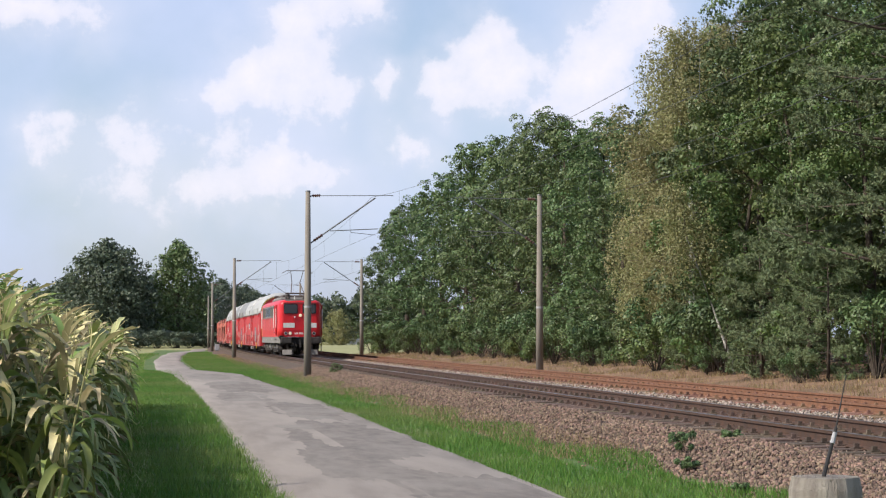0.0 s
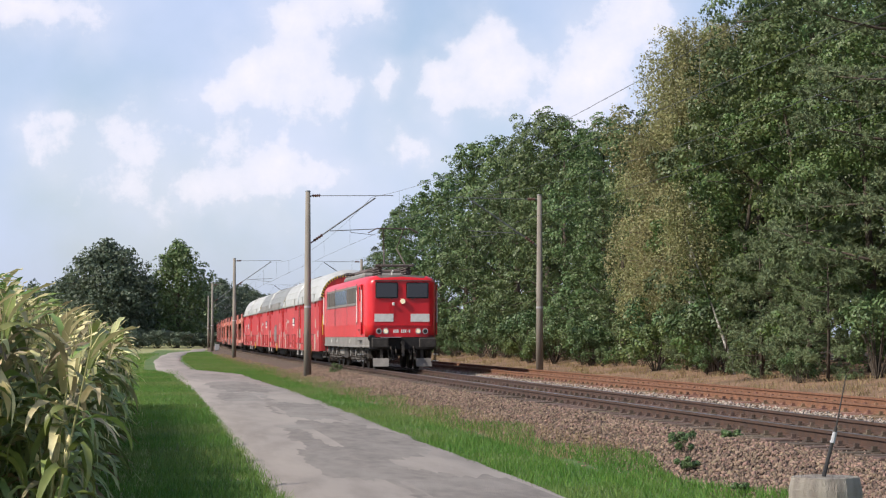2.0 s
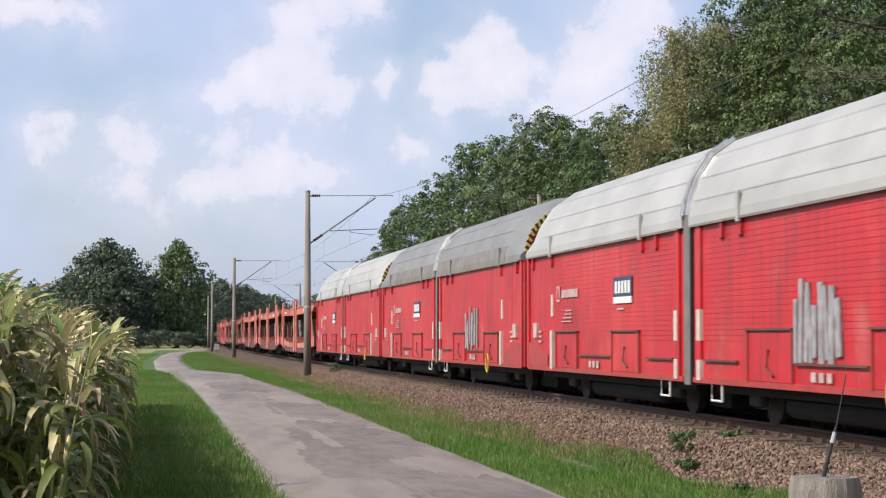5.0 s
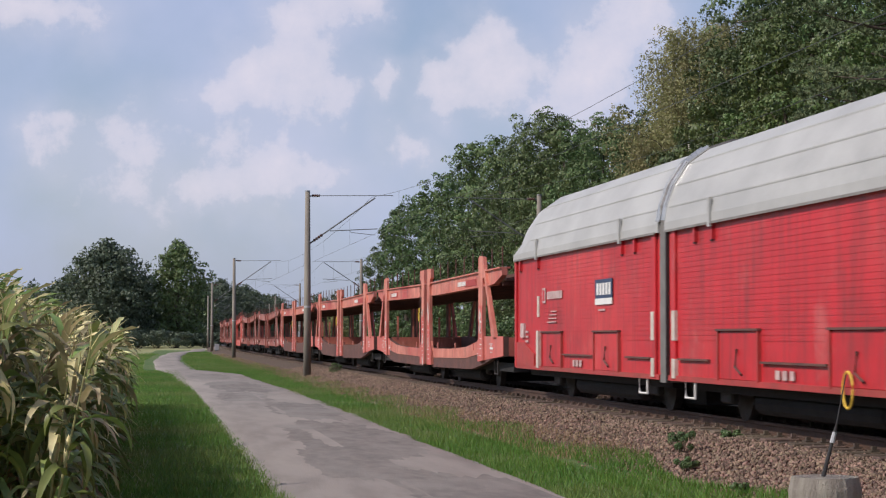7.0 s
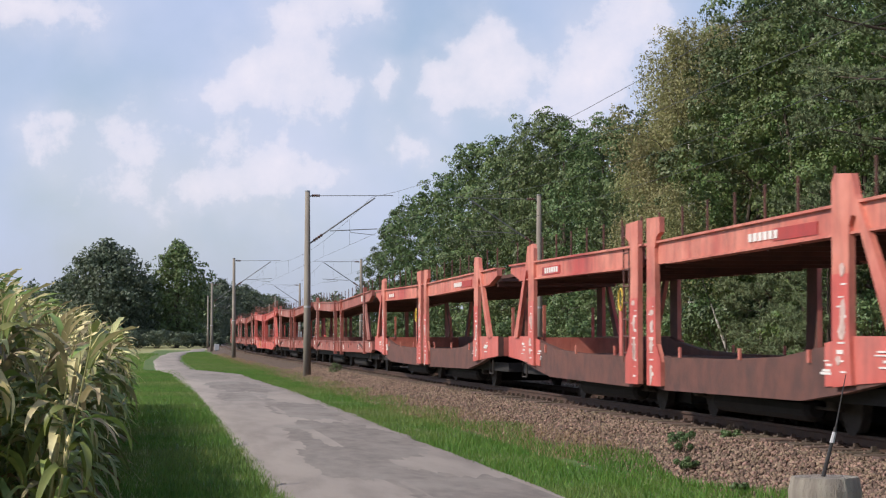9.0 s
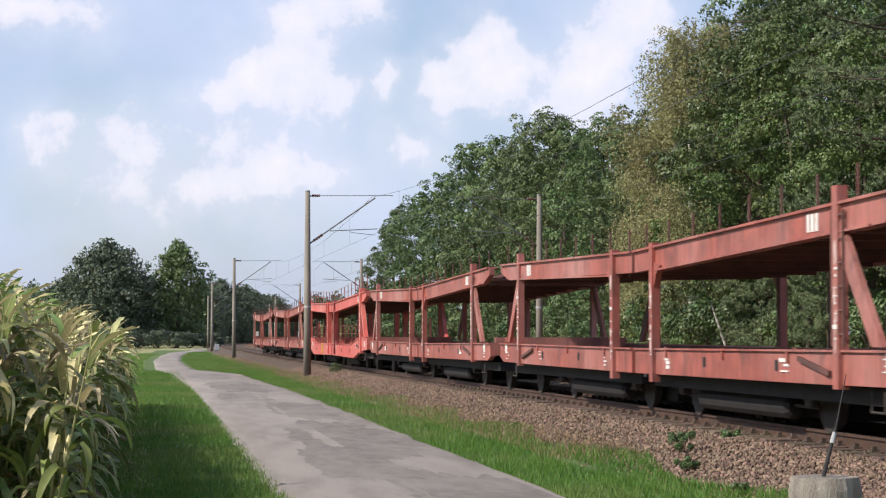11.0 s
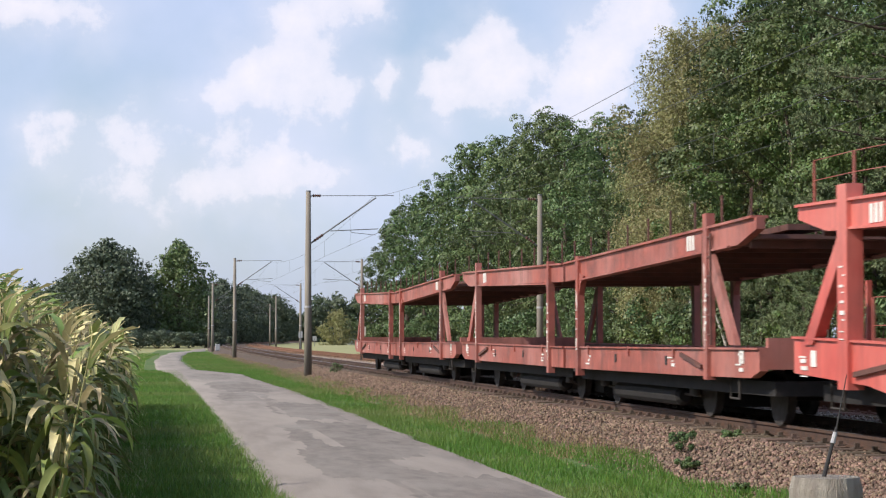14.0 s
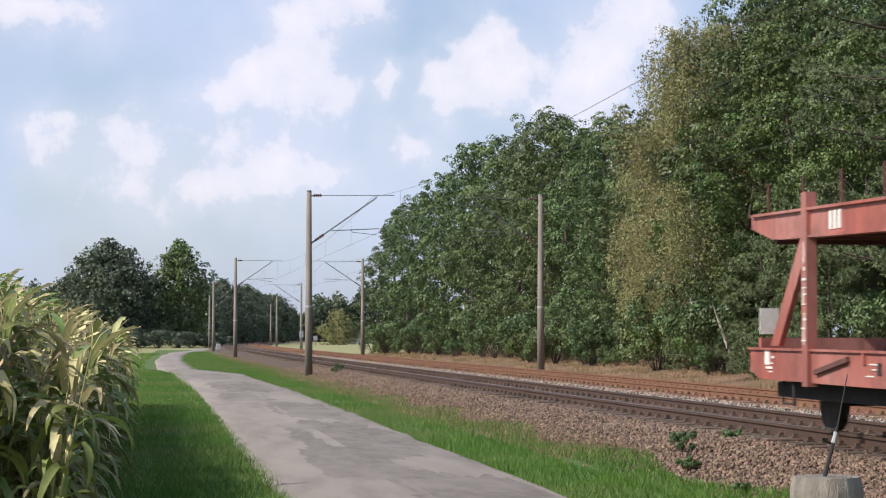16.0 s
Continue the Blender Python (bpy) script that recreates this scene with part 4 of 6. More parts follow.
def maize():
    rng = np.random.default_rng(77)
    protos = [maize_plant(50 + i) for i in range(6)]
    used = 0
    rest = []
    for row in range(6):
        y = 16.9 + row * 0.07
        while y < (54 if row < 3 else 40):
            u = -0.8 - row * 0.46 + rng.normal() * 0.05
            s = (0.86, 0.94, 1.02, 1.12, 1.2, 1.25)[row] * rng.uniform(0.94, 1.06)
            m = pose(u, y, -0.56, rng.normal() * 4, rng.normal() * 4, rng.random() * 360) @ Matrix.Diagonal((s, s, s, 1))
            near = row == 0 or (row == 1 and y < 34)
            if not near:
                rest.append((int(rng.integers(0, 6)), m))
            elif used < len(protos):
                protos[used].matrix_basis = m
                used += 1
            else:
                p = copy_thing(protos[int(rng.integers(0, 6))], pose(0, 0, 0))
                p.matrix_basis = m
                used += 1
            y += rng.uniform(0.2, 0.36) * (1 + max(0, y - 25) * 0.03)
    # the rows behind: the same plants, joined
    V, T, I, base = [], [], [], 0
    for k, m in rest:
        bare = rng.random() < 0.9
        for o in protos[k].children:
            if bare and o.name.startswith("tassel"):
                continue
            me = o.data
            co = np.empty(len(me.vertices) * 3, dtype=np.float32)
            me.vertices.foreach_get("co", co)
            mm = np.array(m @ o.matrix_basis)
            P = co.reshape(-1, 3) @ mm[:3, :3].T + mm[:3, 3]
            q = [tuple(f.vertices) for f in me.polygons if len(f.vertices) == 4]
            if not q:
                continue
            V.append(P)
            T.append(np.array(q) + base)
            I += [{"maize_leaf_green": 0, "maize_leaf_withered": 2}.get(me.materials[0].name, 1)] * len(q)
            base += len(P)
    ob = tri_mesh("maize_field", np.concatenate(V), np.concatenate(T), [M["corn"], M["corndry"], M["corndead"]], None, 4, I)
    tagged(ob, "dense ripe maize rows deeper in the field", "maize", kind="stuff")


maize()


def marker_post():
    p = tagged(new("wooden_post"), "sawn-off round weathered wooden post in the grass", "post")
    p.location = (1.852, 5.65, -0.56)
    bm = bmesh.new()
    tube(bm, [(0, 0, 0), (0, 0, 1.36), (0, 0, 1.395)], [0.1, 0.1, 0.092], 20)
    part("trunk", bm, M["wood"], p, smooth=False)
    s = tagged(new("antenna_rod"), "slanting thin black rod with grey tape on a wooden post", "rod")
    s.location = (1.852, 5.65, 0.835)
    part("rod", tube(bmesh.new(), [(-0.005, 0, 0), (0.032, 0, 0.135)], [0.0065, 0.0045], 8), M["black"], s)
    part("tape_wrap", tube(bmesh.new(), [(0.0205, 0, 0.092), (0.0285, 0, 0.122)], [0.0072, 0.0062], 8), M["tape"], s)
    part("whip", tube(bmesh.new(), [(0.031, 0, 0.13), (0.062, 0, 0.28)], [0.0025, 0.0012], 6), M["black"], s)


marker_post()


def trackside():
    c = tagged(new("trackside_cabinet"), "small white trackside cabinet on a post near the mast", "cabinet")
    c.location = (7.1 + bend(235), 235, -0.55)
    part("case", box(bmesh.new(), -0.25, 0.25, -0.2, 0.2, 0.25, 0.95, 0.03), M["tape"], c)
    part("foot", box(bmesh.new(), -0.1, 0.1, -0.1, 0.1, -0.05, 0.25), M["steel"], c)
    b = tagged(new("distance_board"), "white distance board on a thin post by the line", "sign")
    b.location = (16.2 + bend(243), 236, -0.5)
    part("post", tube(bmesh.new(), [(0, 0, -0.1), (0, 0, 2.3)], 0.04, 8), M["steel"], b)
    part("board", box(bmesh.new(), -0.22, 0.22, -0.03, 0.0, 1.6, 2.3), M["tape"], b)
    for x, y in ((29.0, 370.0), (48.0, 420.0)):
        g = tagged(new("field_sign"), "small white sign on a post at the meadow edge", "sign", "meadow signs")
        g.location = (x, y, -0.6)
        part("post", tube(bmesh.new(), [(0, 0, -0.1), (0, 0, 1.5)], 0.05, 8), M["steel"], g)
        part("board", box(bmesh.new(), -0.35, 0.35, -0.03, 0.0, 1.1, 1.9), M["tape"], g)
    h = tagged(new("field_shed"), "low pale shed far off across the meadow", "shed")
    h.location = (45.0, 455, -0.6)
    part("wall", box(bmesh.new(), -2.2, 2.2, -1.2, 1.2, -0.05, 1.0, 0.03), M["tape"], h)
    part("roof", prism_roof(2.4, 1.4, 1.0, 1.5), M["steel"], h)


def prism_roof(hx, hy, z0, z1):
    bm = bmesh.new()
    vs = [bm.verts.new(p) for p in ((-hx, -hy, z0), (hx, -hy, z0), (hx, hy, z0), (-hx, hy, z0), (-hx, 0, z1), (hx, 0, z1))]
    for f in ((0, 1, 5, 4), (2, 3, 4, 5), (0, 4, 3), (1, 2, 5), (3, 2, 1, 0)):
        bm.faces.new([vs[i] for i in f])
    return bm


trackside()


# ---- train: materials ----
M.update(
    red=material("traffic_red_paint", (0.66, 0.016, 0.024), (0.58, 0.014, 0.022), 1.5, 0.32, bump=0.03, grime=0.25),
    # paler red of the upper side: fading plus sky sheen put into the colour
    redpale=material("faded_sheen_red_paint", (0.66, 0.055, 0.065), (0.60, 0.04, 0.05), 1.2, 0.30, bump=0.03, grime=0.2),
    redwagon=material("wagon_red_paint", (0.56, 0.022, 0.03), (0.47, 0.02, 0.026), 1.6, 0.5, bump=0.08, grime=0.45, c=(0.6, 0.05, 0.05), streak=0.55),
    reddirty=material("grimy_wagon_red", (0.44, 0.05, 0.045), (0.34, 0.045, 0.04), 2.5, 0.6, bump=0.1, grime=0.6, c=(0.27, 0.07, 0.05)),
    salmon=material("faded_salmon_red", (0.66, 0.25, 0.18), (0.54, 0.16, 0.115), 2.0, 0.55, bump=0.1, grime=0.6, detail=9.0, c=(0.45, 0.07, 0.06), streak=0.4),
    # brown of rusty parts; also shades the inner faces of the carriers' sides
    rust_shade_brown=material("brown_red_steel", (0.15, 0.062, 0.047), (0.09, 0.043, 0.036), 3.0, 0.75, bump=0.2, grime=0.5),
    brick=material("brick_red_steel", (0.40, 0.108, 0.078), (0.26, 0.075, 0.056), 2.2, 0.6, bump=0.15, grime=0.95, c=(0.44, 0.20, 0.17), detail=9.0, streak=0.5),
    frame=material("grey_frame_paint", (0.24, 0.22, 0.20), (0.17, 0.155, 0.14), 2.5, 0.6, bump=0.1, grime=0.4),
    roof=material("light_grey_hood", (0.46, 0.455, 0.43), (0.37, 0.365, 0.345), 1.2, 0.45, bump=0.05, grime=0.18, stretch=(1, 0.4, 1)),
    rooftop=material("sooty_roof", (0.13, 0.10, 0.09), (0.07, 0.055, 0.05), 2.5, 0.8, bump=0.2),
    gear=material("grimy_running_gear", (0.062, 0.052, 0.045), (0.03, 0.026, 0.023), 5.0, 0.75, bump=0.3, metal=0.1),
    nearblack=material("black_underframe", (0.012, 0.011, 0.011), (0.022, 0.019, 0.018), 5.0, 0.85, bump=0.2),
    grille=material("air_grille", (0.10, 0.085, 0.07), (0.07, 0.06, 0.05), 30.0, 0.6, bump=0.3, stretch=(1, 8, 1)),
    white=material("white_marking", (0.78, 0.76, 0.72), (0.68, 0.66, 0.62), 6.0, 0.6, bump=0, grime=0.15),
    flake=material("flaked_pale_paint", (0.66, 0.52, 0.47), (0.50, 0.33, 0.29), 9.0, 0.6, bump=0.05, grime=0.3, detail=8.0),
    faded=material("faded_marking", (0.60, 0.47, 0.44), (0.48, 0.30, 0.28), 7.0, 0.6, bump=0, grime=0.3, detail=8.0),
    cream=material("cream_plate", (0.62, 0.56, 0.48), (0.52, 0.46, 0.39), 7.0, 0.55, bump=0, grime=0.35, detail=7.0),
    roofdark=material("grey_hood", (0.25, 0.25, 0.24), (0.19, 0.19, 0.18), 1.2, 0.5, bump=0.05, grime=0.3, stretch=(1, 0.4, 1)),
    blue=material("blue_plate", (0.035, 0.06, 0.13), (0.03, 0.045, 0.09), 6.0, 0.5, bump=0),
    yellow=material("yellow_paint", (0.75, 0.50, 0.06), (0.65, 0.42, 0.05), 9.0, 0.6, bump=0, grime=0.2),
    gap=material("grey_rubber_joint", (0.20, 0.185, 0.17), (0.14, 0.13, 0.12), 4.0, 0.6, bump=0.1),
    graffiti=material("silver_spray_paint", (0.38, 0.37, 0.37), (0.22, 0.20, 0.20), 5.0, 0.6, bump=0),
    shine=material("bare_metal_strip", (0.62, 0.61, 0.58), (0.5, 0.49, 0.46), 5.0, 0.3, metal=0.8, bump=0),
)


def glass_mat(name, col, rough=0.06):
    m = bpy.data.materials.new(name)
    m.use_nodes = True
    p = m.node_tree.nodes["Principled BSDF"]
    p.inputs["Base Color"].default_value, p.inputs["Roughness"].default_value = (*col, 1), rough
    p.inputs["Specular IOR Level"].default_value = 0.6
    return m


M["glass"] = glass_mat("dark_window_glass", (0.03, 0.032, 0.036))
M["glassblue"] = glass_mat("bluish_window_glass", (0.16, 0.20, 0.27), 0.12)
lampm = bpy.data.materials.new("headlamp_glow")
lampm.use_nodes = True
lp = lampm.node_tree.nodes["Principled BSDF"]
lp.inputs["Base Color"].default_value = (0.5, 0.45, 0.33, 1)
lp.inputs["Emission Color"].default_value, lp.inputs["Emission Strength"].default_value = (1.0, 0.85, 0.55, 1), 0.5
M["lamp"] = lampm

SPEED, START = 26.15, 127.9
TRAIN = []


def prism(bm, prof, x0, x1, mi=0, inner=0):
    """A closed profile of (y, z) with the thickness x0 to x1; inner: material of the x0 face."""
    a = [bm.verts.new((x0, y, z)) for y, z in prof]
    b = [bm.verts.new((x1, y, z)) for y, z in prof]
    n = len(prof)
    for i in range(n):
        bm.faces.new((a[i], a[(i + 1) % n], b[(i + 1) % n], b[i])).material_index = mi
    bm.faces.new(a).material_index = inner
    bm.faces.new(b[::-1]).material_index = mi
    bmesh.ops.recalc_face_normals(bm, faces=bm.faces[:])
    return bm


def rect(name, x0, x1, y0, y1, z0, z1, mat, parent, bevel=0.0, label=""):
    return part(name, box(bmesh.new(), min(x0, x1), max(x0, x1), min(y0, y1), max(y0, y1), z0, z1, bevel), mat, parent, label)


def wheel(parent, x, y, r, mat):
    d = 0.07 if x > 0 else -0.07
    bm = tube(bmesh.new(), [(x - d, y, r), (x - d * 0.9, y, r), (x + d * 0.6, y, r), (x + d, y, r)], [r * 0.9, r, r, r * 1.06], 22)
    tube(bm, [(x - d * 1.6, y, r), (x - d * 0.8, y, r)], [r * 0.22, r * 0.3], 12)
    return part("wheel", bm, mat, parent)


def axle(parent, y, r):
    for s in (-1, 1):
        wheel(parent, 0.76 * s, y, r, M["gear"])
    part("axle", tube(bmesh.new(), [(-0.7, y, r), (0.7, y, r)], 0.08, 8), M["nearblack"], parent)


def buffers(parent, y, out, z=1.03, plate=(0.45, 0.34), mat=None):
    for s in (-1, 1):
        x = 0.875 * s
        bm = tube(bmesh.new(), [(x, y, z), (x, y + out * 0.42, z)], [0.13, 0.11], 14)
        b = part("buffer", bm, mat or M["gear"], parent)
        w, h = plate
        y0, y1 = sorted((y + out * 0.42, y + out * 0.5))
        part("buffer_head", box(bmesh.new(), x - w / 2, x + w / 2, y0, y1, z - h / 2, z + h / 2, 0.03), mat or M["gear"], b)


def ring(parent, x, y, z, r, mat, name="ring"):
    pts = [(x, y + r * math.cos(a), z + 1.25 * r * math.sin(a)) for a in [i * 2 * math.pi / 20 for i in range(21)]]
    return part(name, tube(bmesh.new(), pts, 0.016, 6, caps=False), mat, parent)


# ---- locomotive ----
def locomotive(d):
    e = tagged(new("electric_locomotive"), "bright red six-axle electric locomotive with grey frame and lit headlamps", "locomotive")
    TRAIN.append((e, d, 5.5))
    # body shell: cross sections along the length, ends drawn in
    secs = []
    ends = ((8.95, 0.98, -0.26), (8.94, 1.06, -0.16), (8.90, 1.14, -0.09), (8.82, 1.21, -0.04), (8.66, 1.275, -0.01), (8.4, 1.32, 0), (7.9, 1.38, 0), (6.9, 1.5, 0))
    for y, hw, top in [(-y, h, t) for y, h, t in ends] + list(ends[::-1]):
        secs.append((y, [(hw, 1.205), (hw, 1.66), (hw, 3.12), (hw - 0.03, 3.26 + top * 0.4), (hw - 0.12, 3.38 + top * 0.7), (hw - 0.34, 3.47 + top), (0, 3.52 + top),
                         (-hw + 0.34, 3.47 + top), (-hw + 0.12, 3.38 + top * 0.7), (-hw + 0.03, 3.26 + top * 0.4), (-hw, 3.12), (-hw, 1.66), (-hw, 1.205)]))
    bm = bmesh.new()
    rows = [[bm.verts.new((x, y, z)) for x, z in pr] for y, pr in secs]
    for k, (a, b) in enumerate(zip(rows, rows[1:])):
        for i in range(len(a) - 1):
            f = bm.faces.new((a[i], a[i + 1], b[i + 1], b[i]))
            mid = 5 <= k <= 9
            f.material_index = 1 if (i in (1, 10) and mid) else (2 if i in (5, 6) and 2 <= k <= 12 else 0)
        bm.faces.new((a[0], b[0], b[-1], a[-1]))
    bm.faces.new(rows[0][::-1]), bm.faces.new(rows[-1])
    bmesh.ops.recalc_face_normals(bm, faces=bm.faces[:])
    body = part("body", bm, [M["red"], M["redpale"], M["rooftop"]], e, "glossy traffic red body, upper side faded, with sky sheen painted in")
    for f in body.data.polygons:
        f.use_smooth = len(f.vertices) == 4 and f.normal.z > -0.5 and abs(f.normal.x) < 0.99
    for sd in (-1, 1):
        bm = bmesh.new()
        rows = []
        for y, hw, top in [(-y, h, t) for y, h, t in ends[2:]] + list(ends[2:][::-1]):
            rows.append([bm.verts.new((x * sd, y, z)) for x, z in ((hw - 0.12, 1.203), (hw - 0.012, 1.203), (hw - 0.012, 0.90), (hw + 0.012, 0.885), (hw + 0.012, 0.82), (hw - 0.12, 0.82))])
        for a, b in zip(rows, rows[1:]):
            for q in range(6):
                bm.faces.new((a[q], a[(q + 1) % 6], b[(q + 1) % 6], b[q]))
        bm.faces.new(rows[0]), bm.faces.new(rows[-1])
        bmesh.ops.recalc_face_normals(bm, faces=bm.faces[:])
        part("frame_skirt", bm, M["frame"], e, "grimy grey frame skirt")
    rect("frame", -1.2, 1.2, -8.6, 8.6, 0.7, 1.2, M["nearblack"], e)
    for s in (-1, 1):
        side = 1.505 * s
        # grille band and windows
        for y0, y1, kind in ((-7.12, -3.48, 0), (-3.35, 1.75, 1), (1.93, 5.6, 0)):
            fr = rect("window_band", 1.49 * s, side, y0, y1, 2.42, 3.14, M["frame"], e, 0.01)
            n = 4 if kind == 1 else 3
            w = (y1 - y0 - 0.12) / n
            for i in range(n):
                a = y0 + 0.06 + i * w
                rect("window" if kind else "grille", 1.498 * s, 1.516 * s, a + 0.05, a + w - 0.05, 2.50, 3.06, M["glassblue"] if kind else M["grille"], e, 0.02)
            rect("sill", 1.5 * s, 1.535 * s, y0, y1, 2.40, 2.44, M["frame"], e)
        for z in (2.08, 2.28):
            for y0, y1 in ((-7.05, -3.52), (-3.3, 1.7), (1.98, 5.55)):
                rect("side_rib", 1.495 * s, 1.516 * s, y0, y1, z, z + 0.02, M["redpale"], e)
        for y in (-7.2, -3.41, 1.84, 5.75):
            rect("panel_joint", 1.49 * s, 1.512 * s, y - 0.02, y + 0.02, 1.66, 3.2, M["frame"], e)
        for f in (-1, 1):
            yd = -7.7 if f < 0 else 7.4
            xs = (1.5 - 0.14 * (0.65 / 1.3)) * s
            rect("door", xs - 0.03 * s, xs + 0.012 * s, yd - 0.33, yd + 0.33, 1.3, 3.18, M["red"], e, 0.03)
            rect("door_window", xs, xs + 0.02 * s, yd - 0.17, yd + 0.17, 2.55, 3.08, M["glass"], e, 0.02)
            for o in (-0.42, 0.42):
                xx = (1.5 - 0.14 * max(0, (abs(yd + o) - 6.9) / 1.3) + 0.05) * s
                part("handrail", tube(bmesh.new(), [(xx, yd + o, 1.75), (xx, yd + o, 2.95)], 0.022, 7), M["white"], e, "white handrail")
            for z in (0.3, 0.55, 1.05, 1.45):
                rect("step", 1.3 * s, 1.5 * s, yd - 0.2, yd + 0.2, z, z + 0.03, M["shine"] if z < 1 else M["gear"], e)
            part("step_hanger", beam(bmesh.new(), (1.4 * s, yd - 0.2, 0.3), (1.4 * s, yd - 0.2, 0.85), 0.03, 0.03), M["gear"], e)
            part("step_hanger", beam(bmesh.new(), (1.4 * s, yd + 0.2, 0.3), (1.4 * s, yd + 0.2, 0.85), 0.03, 0.03), M["gear"], e)
        for y in (-4.6, 0.9, 3.4):
            for k in range(3):
                rect("lettering_bar", 1.47 * s, 1.494 * s, y, y + 0.4 - 0.1 * k, 1.00 + 0.05 * k, 1.025 + 0.05 * k, M["white"], e)
    # both fronts
    for f in (-1, 1):
        yf = 8.95 * f
        for s in (-1, 1):
            rect("window_frame", 0.125 * s, 1.01 * s, yf - 0.06 * f, yf + 0.03 * f, 2.605, 3.24, M["rooftop"], e, 0.055)
            rect("windscreen", 0.15 * s, 0.985 * s, yf, yf + 0.05 * f, 2.63, 3.215, M["glass"], e, 0.045)
            part("wiper", tube(bmesh.new(), [(0.35 * s, yf + 0.04 * f, 2.6), (0.9 * s, yf + 0.04 * f, 2.84)], 0.012, 5), M["black"], e)
            rect("white_panel", 0.32 * s, 1.02 * s, yf, yf + 0.012 * f, 1.77, 2.06, M["white"], e, label="plain off-white panel")
            for x, mt, r in ((0.60, M["lamp"], 0.082), (0.86, M["black"], 0.08)):
                h = part("lamp_ring", tube(bmesh.new(), [(x * s, yf, 1.42), (x * s, yf + 0.07 * f, 1.42)], [r + 0.03, r + 0.02], 18), M["shine"], e)
                part("lamp_glass", tube(bmesh.new(), [(x * s, yf + 0.06 * f, 1.42), (x * s, yf + 0.075 * f, 1.42)], [r, r * 0.9], 18), mt, h)
            rect("roof_corner", 0.9 * s, 1.2 * s, yf - 0.12 * f, yf, 1.22, 1.26, M["black"], e)
        h = part("lamp_ring", tube(bmesh.new(), [(0.02, yf, 2.52), (0.02, yf + 0.08 * f, 2.52)], [0.12, 0.11], 18), M["red"], e)
        part("lamp_glass", tube(bmesh.new(), [(0.02, yf + 0.07 * f, 2.52), (0.02, yf + 0.09 * f, 2.52)], [0.10, 0.09], 18), M["lamp"], h)
        rect("horn", -0.36, -0.28, yf, yf + 0.08 * f, 2.36, 2.48, M["white"], e, 0.02)
        part("front_handrail", tube(bmesh.new(), [(-0.45, yf, 2.45), (-0.45, yf + 0.05 * f, 2.42), (-0.45, yf + 0.05 * f, 2.15), (-0.45, yf, 2.12)], 0.012, 6), M["red"], e)
        rect("front_ridge", -1.1, 1.1, yf, yf + 0.03 * f, 1.625, 1.645, M["red"], e)
        rect("rain_gutter", -1.02, 1.02, yf - 0.05 * f, yf + 0.03 * f, 3.27, 3.30, M["rooftop"], e)
        rect("front_step", -0.8, -0.05, yf, yf + 0.28 * f, 1.185, 1.205, M["shine"], e)
        for k in range(9):
            if k not in (3, 7):
                rect("number_bar", -0.32 + 0.072 * k, -0.272 + 0.072 * k, yf, yf + 0.008 * f, 1.36, 1.48, M["white"], e)
        rect("number_bar", 0.19, 0.225, yf, yf + 0.008 * f, 1.41, 1.43, M["white"], e)
        rect("buffer_beam", -1.2, 1.2, yf - 0.15 * f, yf + 0.03 * f, 0.75, 1.18, M["nearblack"], e, 0.02)
        buffers(e, yf + 0.02 * f, 1.2 * f, 1.0, (0.62, 0.36), M["gear"])
        for s in (-1, 1):
            bm = bmesh.new()
            beam(bm, (0.78 * s, yf + 0.05 * f, 0.42), (0.80 * s, yf + 0.2 * f, 0.12), 0.58, 0.03)
            part("rail_guard", bm, M["frame"], e, "grimy grey rail guard")
            part("guard_bracket", beam(bmesh.new(), (0.75 * s, yf - 0.05 * f, 0.4), (0.75 * s, yf - 0.1 * f, 0.8), 0.1, 0.08), M["gear"], e)
            for x in (0.25, 0.42):
                pts = [(x * s, yf + 0.04 * f, 0.85), (x * s, yf + 0.3 * f, 0.62), (x * s, yf + 0.28 * f, 0.4), (x * s + 0.06 * s, yf + 0.12 * f, 0.35), (x * s + 0.1 * s, yf + 0.04 * f, 0.72)]
                part("brake_hose", tube(bmesh.new(), pts, 0.025, 7), M["gear"], e)
        bm = tube(bmesh.new(), [(0, yf, 1.0), (0, yf + 0.35 * f, 1.0)], 0.06, 8)
        beam(bm, (0, yf + 0.3 * f, 1.05), (0, yf + 0.36 * f, 0.5), 0.1, 0.06)
        part("screw_coupling", bm, M["gear"], e)
        part("cable_socket", tube(bmesh.new(), [(-1.15, yf - 0.02 * f, 1.18), (-1.15, yf + 0.16 * f, 1.15)], [0.11, 0.13], 14), M["black"], e)
    # roof gear
    for y in (-6.5, -5.6, -4.7, 5.4, 6.4):
        for x in (-0.55, 0.55):
            pts = [(x, y, 3.45 + 0.045 * i) for i in range(10)]
            part("roof_insulator", tube(bmesh.new(), pts, [0.06 if i % 2 else 0.11 for i in range(10)], 10), M["rooftop"], e)
    bm = bmesh.new()
    box(bm, -0.95, 0.95, -4.0, 3.8, 3.45, 3.72, 0.09)
    part("roof_hood", bm, M["frame"], e, "dusty brown-grey roof hood")
    rect("resistor_box", -0.8, 0.8, -3.6, 0.6, 3.7, 3.86, M["rooftop"], e, 0.06)
    for s in (-1, 1):
        part("roof_conductor", tube(bmesh.new(), [(0.55 * s, -7.4, 3.9), (0.55 * s, 7.2, 3.92)], 0.02, 6), M["rooftop"], e)
    part("roof_whistle", tube(bmesh.new(), [(-0.3, -8.3, 3.5), (-0.3, -8.3, 3.62), (-0.3, -8.55, 3.66)], 0.03, 7), M["white"], e)
